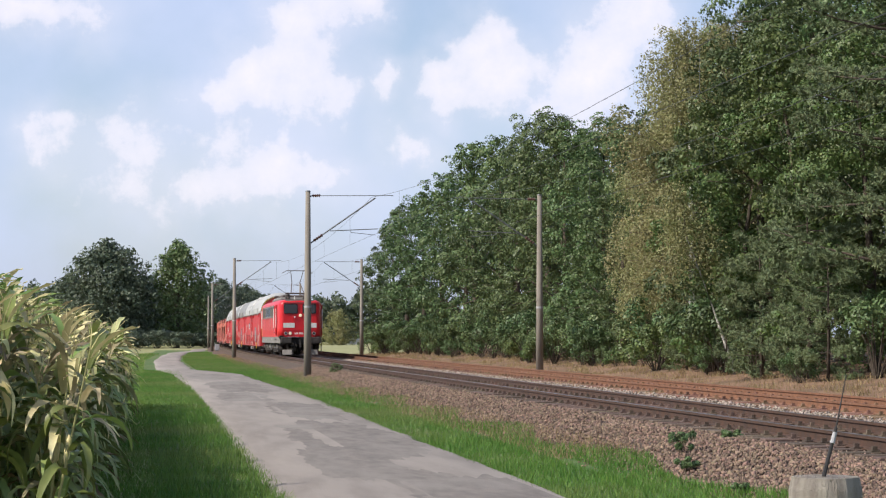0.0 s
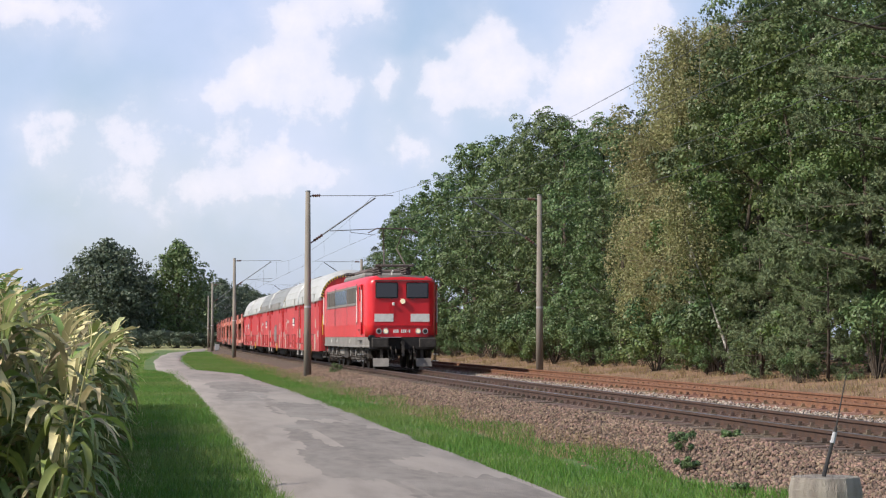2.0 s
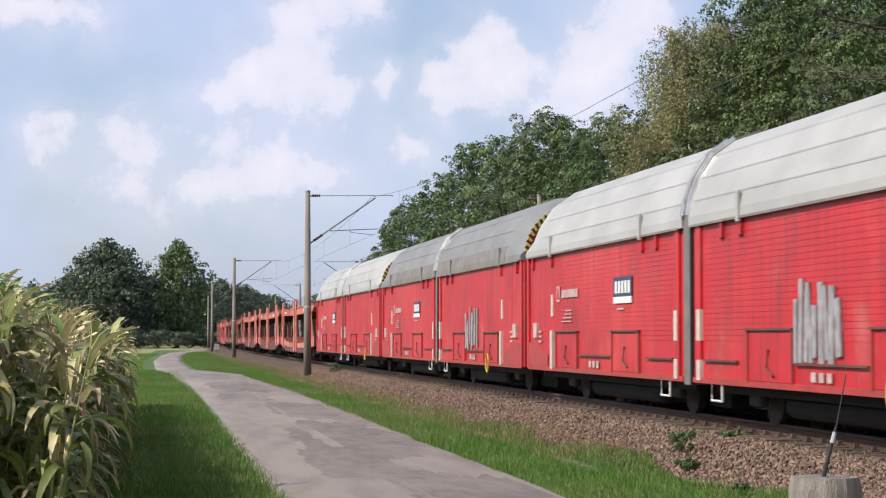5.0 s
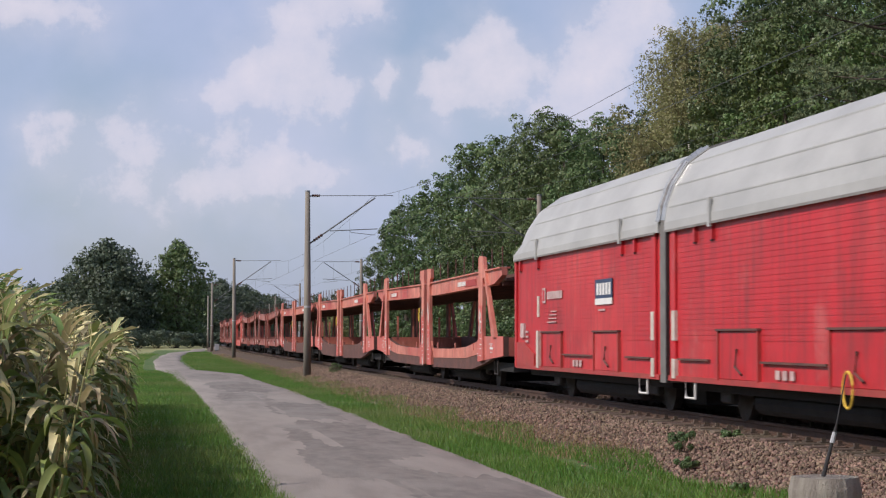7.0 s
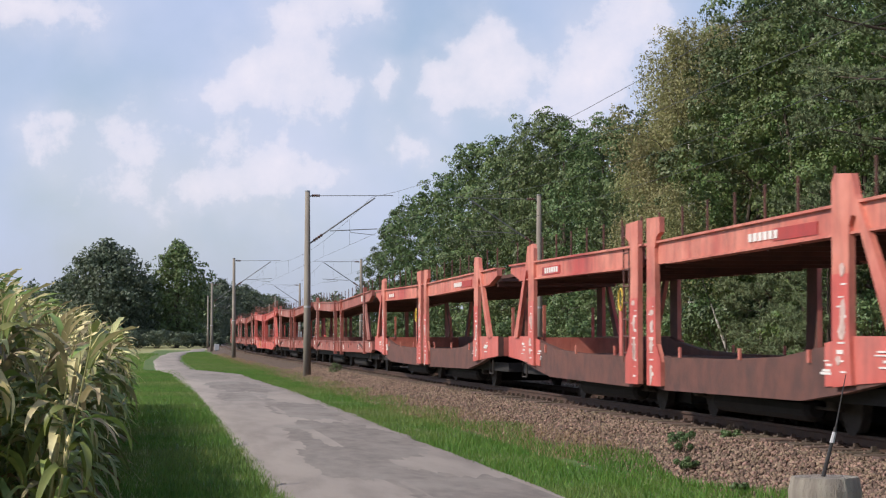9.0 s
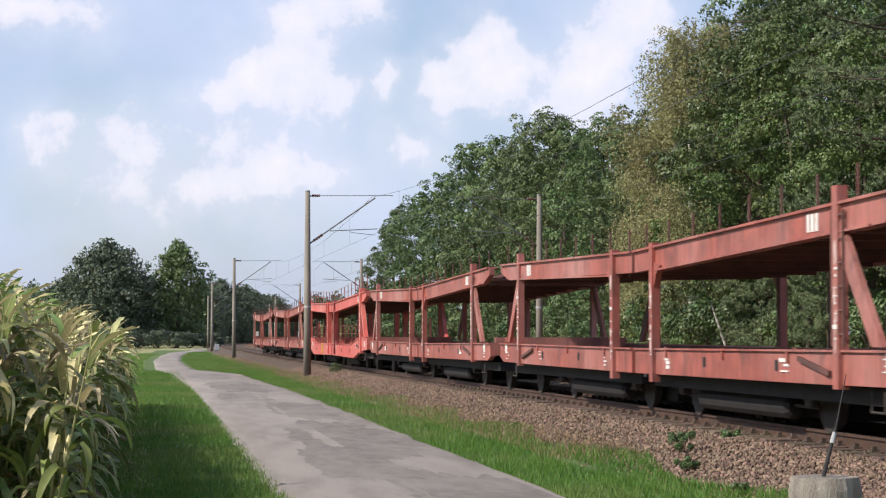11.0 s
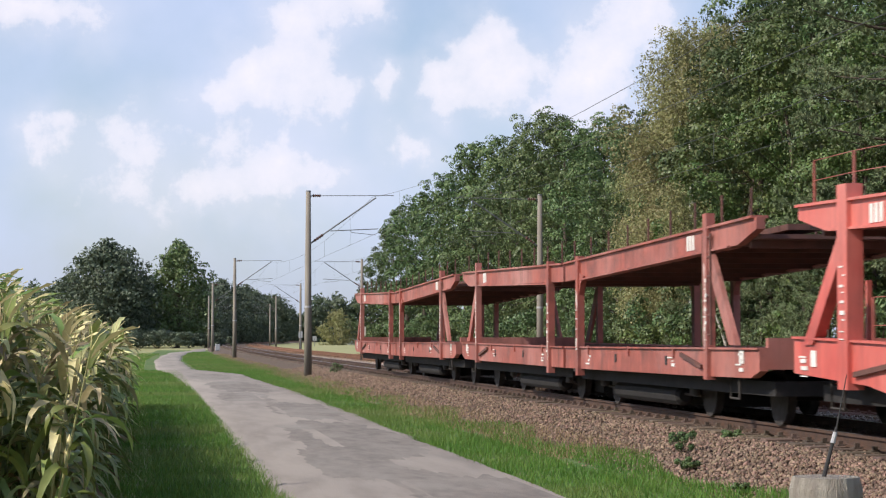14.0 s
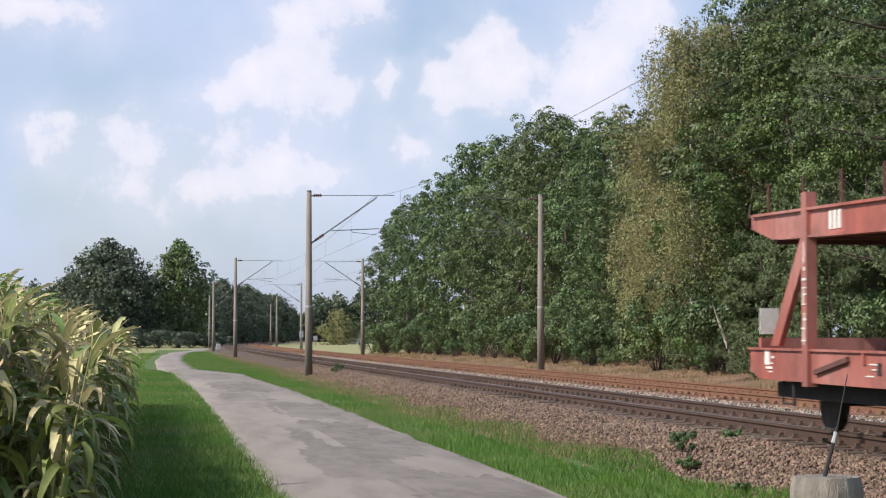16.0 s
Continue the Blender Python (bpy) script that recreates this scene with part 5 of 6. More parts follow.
    # pantographs: the front one folded, the rear one raised to the wire
    for yp, up in ((-6.1, True), (6.0, False)):
        pan = part("pantograph_base", box(bmesh.new(), -0.75, 0.75, yp - 0.6, yp - 0.45, 3.86, 3.96, 0.02), M["rooftop"], e)
        zt = 5.34 if up else 3.98
        kn = (yp + 0.95, 4.62) if up else (yp + 1.0, 3.95)
        bm = bmesh.new()
        for s in (-1, 1):
            tube(bm, [(0.4 * s, yp - 0.5, 3.95), (0.25 * s, kn[0], kn[1])], 0.03, 6)
            tube(bm, [(0.25 * s, kn[0], kn[1]), (0.4 * s, yp - 0.1, zt)], 0.022, 6)
        part("pantograph_arm", bm, M["rooftop"], pan)
        for o in (-0.16, 0.16):
            part("collector_strip", tube(bmesh.new(), [(-0.95, yp - 0.1 + o, zt - 0.16), (-0.65, yp - 0.1 + o, zt), (0.65, yp - 0.1 + o, zt), (0.95, yp - 0.1 + o, zt - 0.16)], 0.022, 6), M["rooftop"], pan)
    # two three-axle bogies
    for c in (-5.1, 5.1):
        for s in (-1, 1):
            prof = [(c - 3.0, 0.42), (c - 2.9, 0.8), (c + 2.9, 0.8), (c + 3.0, 0.42), (c + 2.4, 0.30), (c + 1.6, 0.42), (c + 0.5, 0.34), (c - 0.5, 0.34), (c - 1.6, 0.42), (c - 2.4, 0.30)]
            bg = part("bogie_frame", prism(bmesh.new(), prof, 1.02 * s, 1.15 * s), M["gear"], e)
            for o in (-2.05, 0, 2.05):
                rect("axle_box", 1.1 * s, 1.27 * s, c + o - 0.2, c + o + 0.2, 0.42, 0.82, M["gear"], bg, 0.05)
                part("axle_cap", tube(bmesh.new(), [(1.2 * s, c + o, 0.6), (1.33 * s, c + o, 0.6)], [0.16, 0.14], 14), M["frame"], bg)
                for q in (-0.36, 0.36):
                    pts = [(1.14 * s, c + o + q, 0.30 + 0.05 * i) for i in range(9)]
                    part("spring", tube(bmesh.new(), pts, [0.14 if i % 2 else 0.11 for i in range(9)], 12), M["gear"], bg)
                rect("brake_hanger", 1.0 * s, 1.1 * s, c + o + 0.6, c + o + 0.72, 0.22, 0.75, M["gear"], bg, 0.02)
            for o in (-1.0, 1.05):
                part("damper", tube(bmesh.new(), [(1.2 * s, c + o - 0.25, 0.35), (1.22 * s, c + o + 0.25, 0.85)], 0.05, 8), M["gear"], bg)
            part("sand_pipe", tube(bmesh.new(), [(1.1 * s, c - 2.95, 0.8), (1.0 * s, c - 3.0, 0.4), (0.8 * s, c - 2.9, 0.1)], 0.025, 6), M["gear"], bg)
        for o in (-2.05, 0, 2.05):
            axle(e, c + o, 0.62)
    for s in (-1, 1):
        rect("battery_box", 1.0 * s, 1.3 * s, -1.6, -0.2, 0.35, 0.82, M["gear"], e, 0.04)
        rect("air_tank", 1.0 * s, 1.3 * s, 0.1, 1.7, 0.40, 0.80, M["frame"], e, 0.12)
    return e


# ---- closed car wagon ----
HOOD = [(1.53, 2.86), (1.53, 3.0), (1.48, 3.25), (1.36, 3.58), (1.14, 3.92), (0.8, 4.16), (0.4, 4.29), (0, 4.33)]


def hood(bm, y0, y1, lip, round_end):
    """The curved roof hood from y0 to y1; its outer end may be drawn down."""
    prof = HOOD + [(-x, z) for x, z in HOOD[-2::-1]]
    secs = [(y0, 1.0, 0.0), (y1, 1.0, 0.0)]
    if round_end:
        sgn = 1 if y1 > y0 else -1
        secs = [(y0, 1.0, 0.0), (y1 - 1.6 * sgn, 1.0, 0.0), (y1 - 0.8 * sgn, 0.98, -0.05), (y1 - 0.3 * sgn, 0.95, -0.14), (y1, 0.90, -0.30)]
    rows = []
    for y, k, dz in secs:
        rows.append([bm.verts.new((x * (1 if abs(x) > 1.5 else k), y, z + dz * max(0, (z - 2.9)))) for x, z in prof])
    for a, b in zip(rows, rows[1:]):
        for i in range(len(prof) - 1):
            bm.faces.new((a[i], a[i + 1], b[i + 1], b[i]))
    bm.faces.new(rows[0]), bm.faces.new(rows[-1])
    bmesh.ops.recalc_face_normals(bm, faces=bm.faces[:])


def closed_wagon(d, spray, cover, look_of):
    e = tagged(new("closed_car_wagon"), "red two-part closed car wagon, " + look_of + " rounded hood" + (", spray-painted side" if spray else ""), "wagon", "closed car wagons")
    TRAIN.append((e, d, 8.5))
    for f in (-1, 1):
        y0, y1 = (0.2 * f, 13.05 * f)
        a, b = sorted((y0, y1))
        bm = box(bmesh.new(), -1.46, 1.46, a, b, 0.56, 2.95, 0.02)
        body = part("body", bm, M["redwagon"], e)
        bm = bmesh.new()
        hood(bm, y0, y1, 0.1, True)
        hd = part("hood", bm, cover, e, look_of + " rounded sheet-metal hood")
        # end arch with warning stripes
        if f < 0:
            arc = []
            for i in range(721):
                t = (i / 720 - 0.5) * math.pi
                arc.append((math.copysign(1.40 * abs(math.sin(t)) ** 0.77, t), 2.95 + 1.08 * math.cos(t)))
            bm = bmesh.new()
            fr = [[bm.verts.new((x * 0.985, yy, z - 0.02)) for x, z in arc[::20]] for yy in (y1 + 0.012 * f, y1 - 0.02 * f)]
            bm.faces.new(fr[0])
            bm.faces.new(fr[1][::-1])
            for i in range(len(fr[0])):
                bm.faces.new((fr[0][i - 1], fr[1][i - 1], fr[1][i], fr[0][i]))
            bmesh.ops.recalc_face_normals(bm, faces=bm.faces)
            part("end_wall", bm, M["redwagon"], e)
            run = [0.0]
            for p, q in zip(arc, arc[1:]):
                run.append(run[-1] + math.dist(p, q))
            count = 60
            for i in range(count):
                k = next(j for j, r in enumerate(run) if r >= run[-1] * (i + 0.5) / count)
                (xa, za), (xb, zb) = arc[max(0, k - 4)], arc[min(720, k + 4)]
                g = math.hypot(xb - xa, zb - za)
                nx, nz = -(zb - za) / g, (xb - xa) / g
                x, z = arc[k]
                sl = 0.025
                part("warning_stripe", beam(bmesh.new(), (x - nx * 0.07 - nz * sl, y1, z - nz * 0.07 + nx * sl), (x + nx * 0.03 + nz * sl, y1, z + nz * 0.03 - nx * sl), 0.05, run[-1] / count), M["yellow"] if i % 2 else M["black"], hd)
        for s in (-1, 1):
            X = 1.46 * s
            # corrugated side: horizontal ribs
            bm = bmesh.new()
            for i in range(22):
                z = 1.16 + 0.079 * i
                lo, hi = sorted((0.75 * f, 11.7 * f))
                box(bm, min(X, X + 0.006 * s), max(X, X + 0.006 * s), lo, hi, z, z + 0.062)
            tagged(part("side_ribs", bm, M["redwagon"], body), kind="stuff")
            # stanchions and hatches
            for yy, w, z0, z1 in ((0.62, 0.24, 0.56, 2.92), (1.9, 0.2, 2.3, 2.92), (2.85, 0.2, 2.3, 2.92), (10.4, 0.2, 2.3, 2.92), (12.4, 0.2, 2.3, 2.92), (12.95, 0.16, 0.56, 2.9)):
                if z0 > 1:
                    rect("lock_rod", X, X + 0.06 * s, yy * f - 0.05, yy * f + 0.05, 2.62, 2.98, M["redwagon"], e)
                    # black strip painted beside the rod as its shadow
                    rect("lock_shadow_gap", X, X + 0.03 * s, yy * f + 0.06, yy * f + 0.15, 2.6, 2.86, M["black"], e)
                else:
                    rect("stanchion", X, X + 0.05 * s, yy * f - w / 2, yy * f + w / 2, z0, z1, M["redwagon"], e, 0.01)
            for yy, w, z1 in ((4.1, 1.95, 1.3), (9.0, 1.95, 1.3)):
                p = rect("hatch", X, X + 0.03 * s, yy * f - w / 2, yy * f + w / 2, 0.62, z1, M["redwagon"], e, 0.01)
                rect("hatch_rail", X, X + 0.07 * s, yy * f - w / 2 - 0.05, yy * f + w / 2 + 0.05, z1, z1 + 0.03, M["rust_shade_brown"], p)
                for q in (-1, 1):
                    rect("hatch_edge", X, X + 0.055 * s, yy * f + q * w / 2 - 0.03, yy * f + q * w / 2 + 0.03, 0.6, z1, M["reddirty"], p)
                part("latch", tube(bmesh.new(), [(X + 0.05 * s, yy * f, 1.05), (X + 0.07 * s, yy * f + 0.02, 0.8), (X + 0.06 * s, yy * f - 0.25, 0.7)], 0.018, 6), M["rust_shade_brown"], p)
            for yy, w in ((1.75, 0.85), (6.55, 1.35)):
                rect("sill_plate", X, X + 0.05 * s, yy * f - w, yy * f + w, 0.86, 0.89, M["rust_shade_brown"], e)
            rect("sill", X, X + 0.04 * s, a + 0.1, b - 0.1, 0.54, 0.62, M["reddirty"], e)
            part("corner_gusset", prism(bmesh.new(), [(10.85 * f, 0.6), (12.85 * f, 0.6), (12.85 * f, 1.1), (12.0 * f, 1.1), (10.85 * f, 0.85)], X, X + 0.04 * s), M["reddirty"], e)
            if cover is M["roofdark"]:
                band = [(1.537 * s, 2.88), (1.537 * s, 3.0), (1.489 * s, 3.25), (1.44 * s, 3.25), (1.48 * s, 2.88)]
                bm = extrude_profile(bmesh.new(), band, a + 0.25 + (1.7 if f < 0 else 0), b - 0.25 - (1.7 if f > 0 else 0))
                bmesh.ops.recalc_face_normals(bm, faces=bm.faces[:])
                part("hood_band", bm, M["frame"], hd, "dark grey lower band")
            rect("hood_skirt_line", 1.53 * s, 1.545 * s, a + 0.2, b - 0.1, 2.84, 2.875, M["frame"], hd)
            for hx, hz in ((1.487, 3.22), (1.368, 3.56), (1.15, 3.9)):
                rect("hood_seam", hx * s, (hx + 0.006) * s, a + 0.2 + (1.6 if f < 0 else 0), b - 0.2 - (1.6 if f > 0 else 0), hz, hz + 0.022, cover, hd)
            for yy in (2.85, 10.4):
                rect("hood_strap", 1.52 * s, 1.56 * s, yy * f - 0.06, yy * f + 0.06, 2.8, 3.22, cover, hd)
            # white plates beside the joint and the end
            rect("reflector_plate", X, X + 0.058 * s, 0.66 * f - 0.1, 0.66 * f + 0.1, 1.16, 1.62, M["cream"], e, label="white reflector plate")
            rect("reflector_plate", X, X + 0.058 * s, 0.66 * f - 0.1, 0.66 * f + 0.1, 0.58, 0.88, M["cream"], e, label="off-white reflector plate")
            rect("reflector_plate", X, X + 0.03 * s, 10.45 * f - 0.09, 10.45 * f + 0.09, 1.62, 2.05, M["cream"], e, label="off-white reflector plate")
            rect("reflector_plate", X, X + 0.06 * s, 10.4 * f - 0.11, 10.4 * f + 0.11, 0.58, 1.34, M["cream"], e, label="off-white reflector plate")
            if f > 0:
                yy = 4.3
                pl = rect("name_plate", X + 0.02 * s, X + 0.034 * s, yy - 0.68, yy + 0.68, 1.9, 2.24, M["blue"], e, label="dark blue plate with white bars")
                rect("name_plate_foot", X + 0.02 * s, X + 0.038 * s, yy - 0.68, yy + 0.68, 1.79, 1.9, M["white"], pl)
                for k in range(5):
                    rect("lettering_bar", X + 0.02 * s, X + 0.04 * s, yy - 0.58 + 0.24 * k, yy - 0.42 + 0.24 * k, 1.96, 2.17, M["white"], pl)
                rect("notice", X + 0.02 * s, X + 0.034 * s, yy - 0.1, yy + 0.4, 1.68, 1.71, M["faded"], e)
            if f > 0:
                rect("emblem", X + 0.02 * s, X + 0.034 * s, 9.66, 9.96, 1.9, 2.2, M["faded"], e)
                rect("emblem_field", X + 0.02 * s, X + 0.036 * s, 9.71, 9.91, 1.94, 2.16, M["redwagon"], e)
                for k in range(8):
                    rect("lettering_bar", X + 0.02 * s, X + 0.034 * s, 8.0 + 0.19 * k, 8.14 + 0.19 * k, 1.97, 2.12, M["faded"], e)
                for k in range(4):
                    rect("lettering_bar", X + 0.02 * s, X + 0.034 * s, 8.55, 9.45 - 0.12 * k, 1.5 + 0.07 * k, 1.52 + 0.07 * k, M["faded"], e)
            for k in range(3):
                rect("lettering_bar", X + 0.02 * s, X + 0.034 * s, 11.7 * f - 0.16, 11.7 * f + 0.16 - 0.07 * (k % 2), 1.1 + 0.1 * k, 1.14 + 0.1 * k, M["faded"], e)
            for k in range(3):
                rect("lettering_bar", X + 0.02 * s, X + 0.034 * s, 6.4 * f - 0.2 + 0.3 * k, 6.4 * f - 0.02 + 0.3 * k, 0.66, 0.78, M["faded"], e)
            rect("marking_field", X, X + 0.05 * s, 12.15 * f - 0.2, 12.15 * f + 0.2, 1.2, 1.5, M["faded"], e)
            if f < 0:
                ring(e, X + 0.09 * s, 8.8 * f, 0.6, 0.17, M["yellow"], "handling_ring")
            part("foot_step", tube(bmesh.new(), [(X, 1.2 * f, 0.6), (X, 1.2 * f, 0.3), (X, 1.75 * f, 0.3), (X, 1.75 * f, 0.6)], 0.02, 6), M["white"], e)
        if spray and f == spray:
            rng = random.Random(int(d))
            for s in (-1, 1):
                X = 1.46 * s
                for k in range(9):
                    yy = 6.0 * f + (k - 4) * 0.22
                    bm = bmesh.new()
                    beam(bm, (X + 0.026 * s, yy + rng.uniform(-0.1, 0.1), rng.uniform(0.85, 1.05)), (X + 0.026 * s, yy + rng.uniform(-0.12, 0.12), rng.uniform(1.55, 2.0)), rng.uniform(0.02, 0.03), rng.uniform(0.10, 0.2), up=(0, 1, 0))
                    part("spray_mark", bm, M["graffiti"], e, "smudged silver-grey spray paint")
        rect("end_wall_panel", -1.3, 1.3, y1, y1 + 0.02 * f, 0.75, 2.9, M["redwagon"], e)
        rect("headstock", -1.35, 1.35, y1 - 0.1 * f, y1 + 0.06 * f, 0.85, 1.2, M["reddirty"], e)
        part("end_handrail", tube(bmesh.new(), [(1.35, y1 + 0.08 * f, 1.3), (1.35, y1 + 0.08 * f, 2.2)], 0.018, 6), M["yellow"], e)
        part("end_handrail", tube(bmesh.new(), [(-1.35, y1 + 0.08 * f, 1.3), (-1.35, y1 + 0.08 * f, 2.2)], 0.018, 6), M["yellow"], e)
        buffers(e, y1 + 0.02 * f, 0.85 * f)
        part("screw_coupling", tube(bmesh.new(), [(0, y1, 1.0), (0, y1 + 0.42 * f, 0.93)], 0.05, 8), M["gear"], e)
        # underframe and box below: near-black gear that also stands for the shade beneath
        rect("underframe", -1.2, 1.2, a + 0.4, b - 0.3, 0.40, 0.57, M["nearblack"], e)
        rect("brake_pipe_box", -0.62, 0.62, a + 0.5, b - 1.0, 0.12, 0.40, M["nearblack"], e)
        for yy in (2.2 * f, 10.3 * f):
            axle(e, yy, 0.42)
            for s in (-1, 1):
                rect("axle_guard", 1.0 * s, 1.12 * s, yy - 0.3, yy + 0.3, 0.24, 0.56, M["gear"], e, 0.03)
        for s in (-1, 1):
            part("air_tank", tube(bmesh.new(), [(0.92 * s, 3.4 * f, 0.28), (0.92 * s, 3.5 * f, 0.28), (0.92 * s, 8.6 * f, 0.28), (0.92 * s, 8.7 * f, 0.28)], [0.1, 0.16, 0.16, 0.1], 12), M["nearblack"], e)
        rect("brake_cylinder", -0.6, 0.3, 5.5 * f - 0.5, 5.5 * f + 0.5, 0.2, 0.45, M["gear"], e, 0.06)
    # flexible joint between the halves
    prof = [(1.50, 0.5), (1.50, 2.9), (1.50, 3.0)] + [(x * 1.0 + 0.03, z + 0.03) for x, z in HOOD[2:-1]] + [(0, 4.36)]
    bm = bmesh.new()
    full = prof + [(-x, z) for x, z in prof[-2::-1]]
    extrude_profile(bm, full, -0.2, 0.2)
    part("joint_bellows", bm, M["gap"], e, "grey rubber joint between the halves")
    for s in (-1, 1):
        for o in (-0.16, 0.16):
            pts = [(x * s, o, z + 0.03) for x, z in HOOD[1:6]]
            part("joint_strip", tube(bmesh.new(), pts, 0.05, 6), M["shine"], e)
        rect("joint_gap", 1.46 * s, 1.515 * s, -0.26, -0.2, 0.5, 2.9, M["black"], e)
    return e


# ---- open double-deck car carriers ----
def lettering(e, x, s, y, half_w, z0, z1, n, rng):
    """Small unreadable white markings as ragged bars."""
    if s > 0:
        return
    for k in range(n):
        z = z0 + (z1 - z0) * (k + rng.random() * 0.5) / n
        a = y - half_w + rng.random() * half_w * 0.7
        w = rng.uniform(0.25, 0.95) * half_w * 1.5
        rect("lettering_bar", x, x + 0.012 * s, a, min(a + w, y + half_w), z, z + rng.choice((0.015, 0.02, 0.03, 0.05)), M["white"], e)



def scuffs(e, x, s, y, half_w, z0, z1, n, rng, mat):
    """Ragged flakes and smears of pale paint on a post."""
    if s > 0:
        return
    for k in range(n):
        zc, yc = rng.uniform(z0, z1), y + rng.uniform(-0.35, 0.35) * half_w
        hw, hh = half_w * rng.uniform(0.35, 0.65), rng.uniform(0.05, 0.22)
        prof = []
        for i in range(9):
            a = 2 * math.pi * i / 9
            r = rng.uniform(0.6, 1.05)
            prof.append((max(y - half_w, min(y + half_w, yc + hw * r * math.cos(a))), zc + hh * r * math.sin(a)))
        part("paint_flake", prism(bmesh.new(), prof, x, x + 0.006 * s), mat, e, "flaked pale paint")


def fence(e, pts, n, h, z_of, mat, side, ropes=True):
    """Thin posts and ropes along the edge of the upper deck."""
    y0, y1 = pts
    tops = []
    for i in range(n + 1):
        y = y0 + (y1 - y0) * i / n
        z = z_of(y)
        part("rail_post", beam(bmesh.new(), (side, y, z - 0.1), (side, y, z + h), 0.025, 0.035), mat, e)
        tops.append((side, y, z + h))
    if not ropes:
        return
    part("guard_rope", tube(bmesh.new(), tops, 0.006, 5), mat, e)
    part("guard_rope", tube(bmesh.new(), [(x, y, z - h * 0.45) for x, y, z in tops], 0.006, 5), mat, e)


def ladder(e, x, y, z0, z1, mat):
    ld = part("ladder", beam(beam(bmesh.new(), (x, y - 0.2, z0), (x, y - 0.2, z1), 0.03, 0.04), (x, y + 0.2, z0), (x, y + 0.2, z1), 0.03, 0.04), mat, e)
    z = z0 + 0.15
    while z < z1:
        part("rung", beam(bmesh.new(), (x, y - 0.2, z), (x, y + 0.2, z), 0.025, 0.025), mat, ld)
        z += 0.28


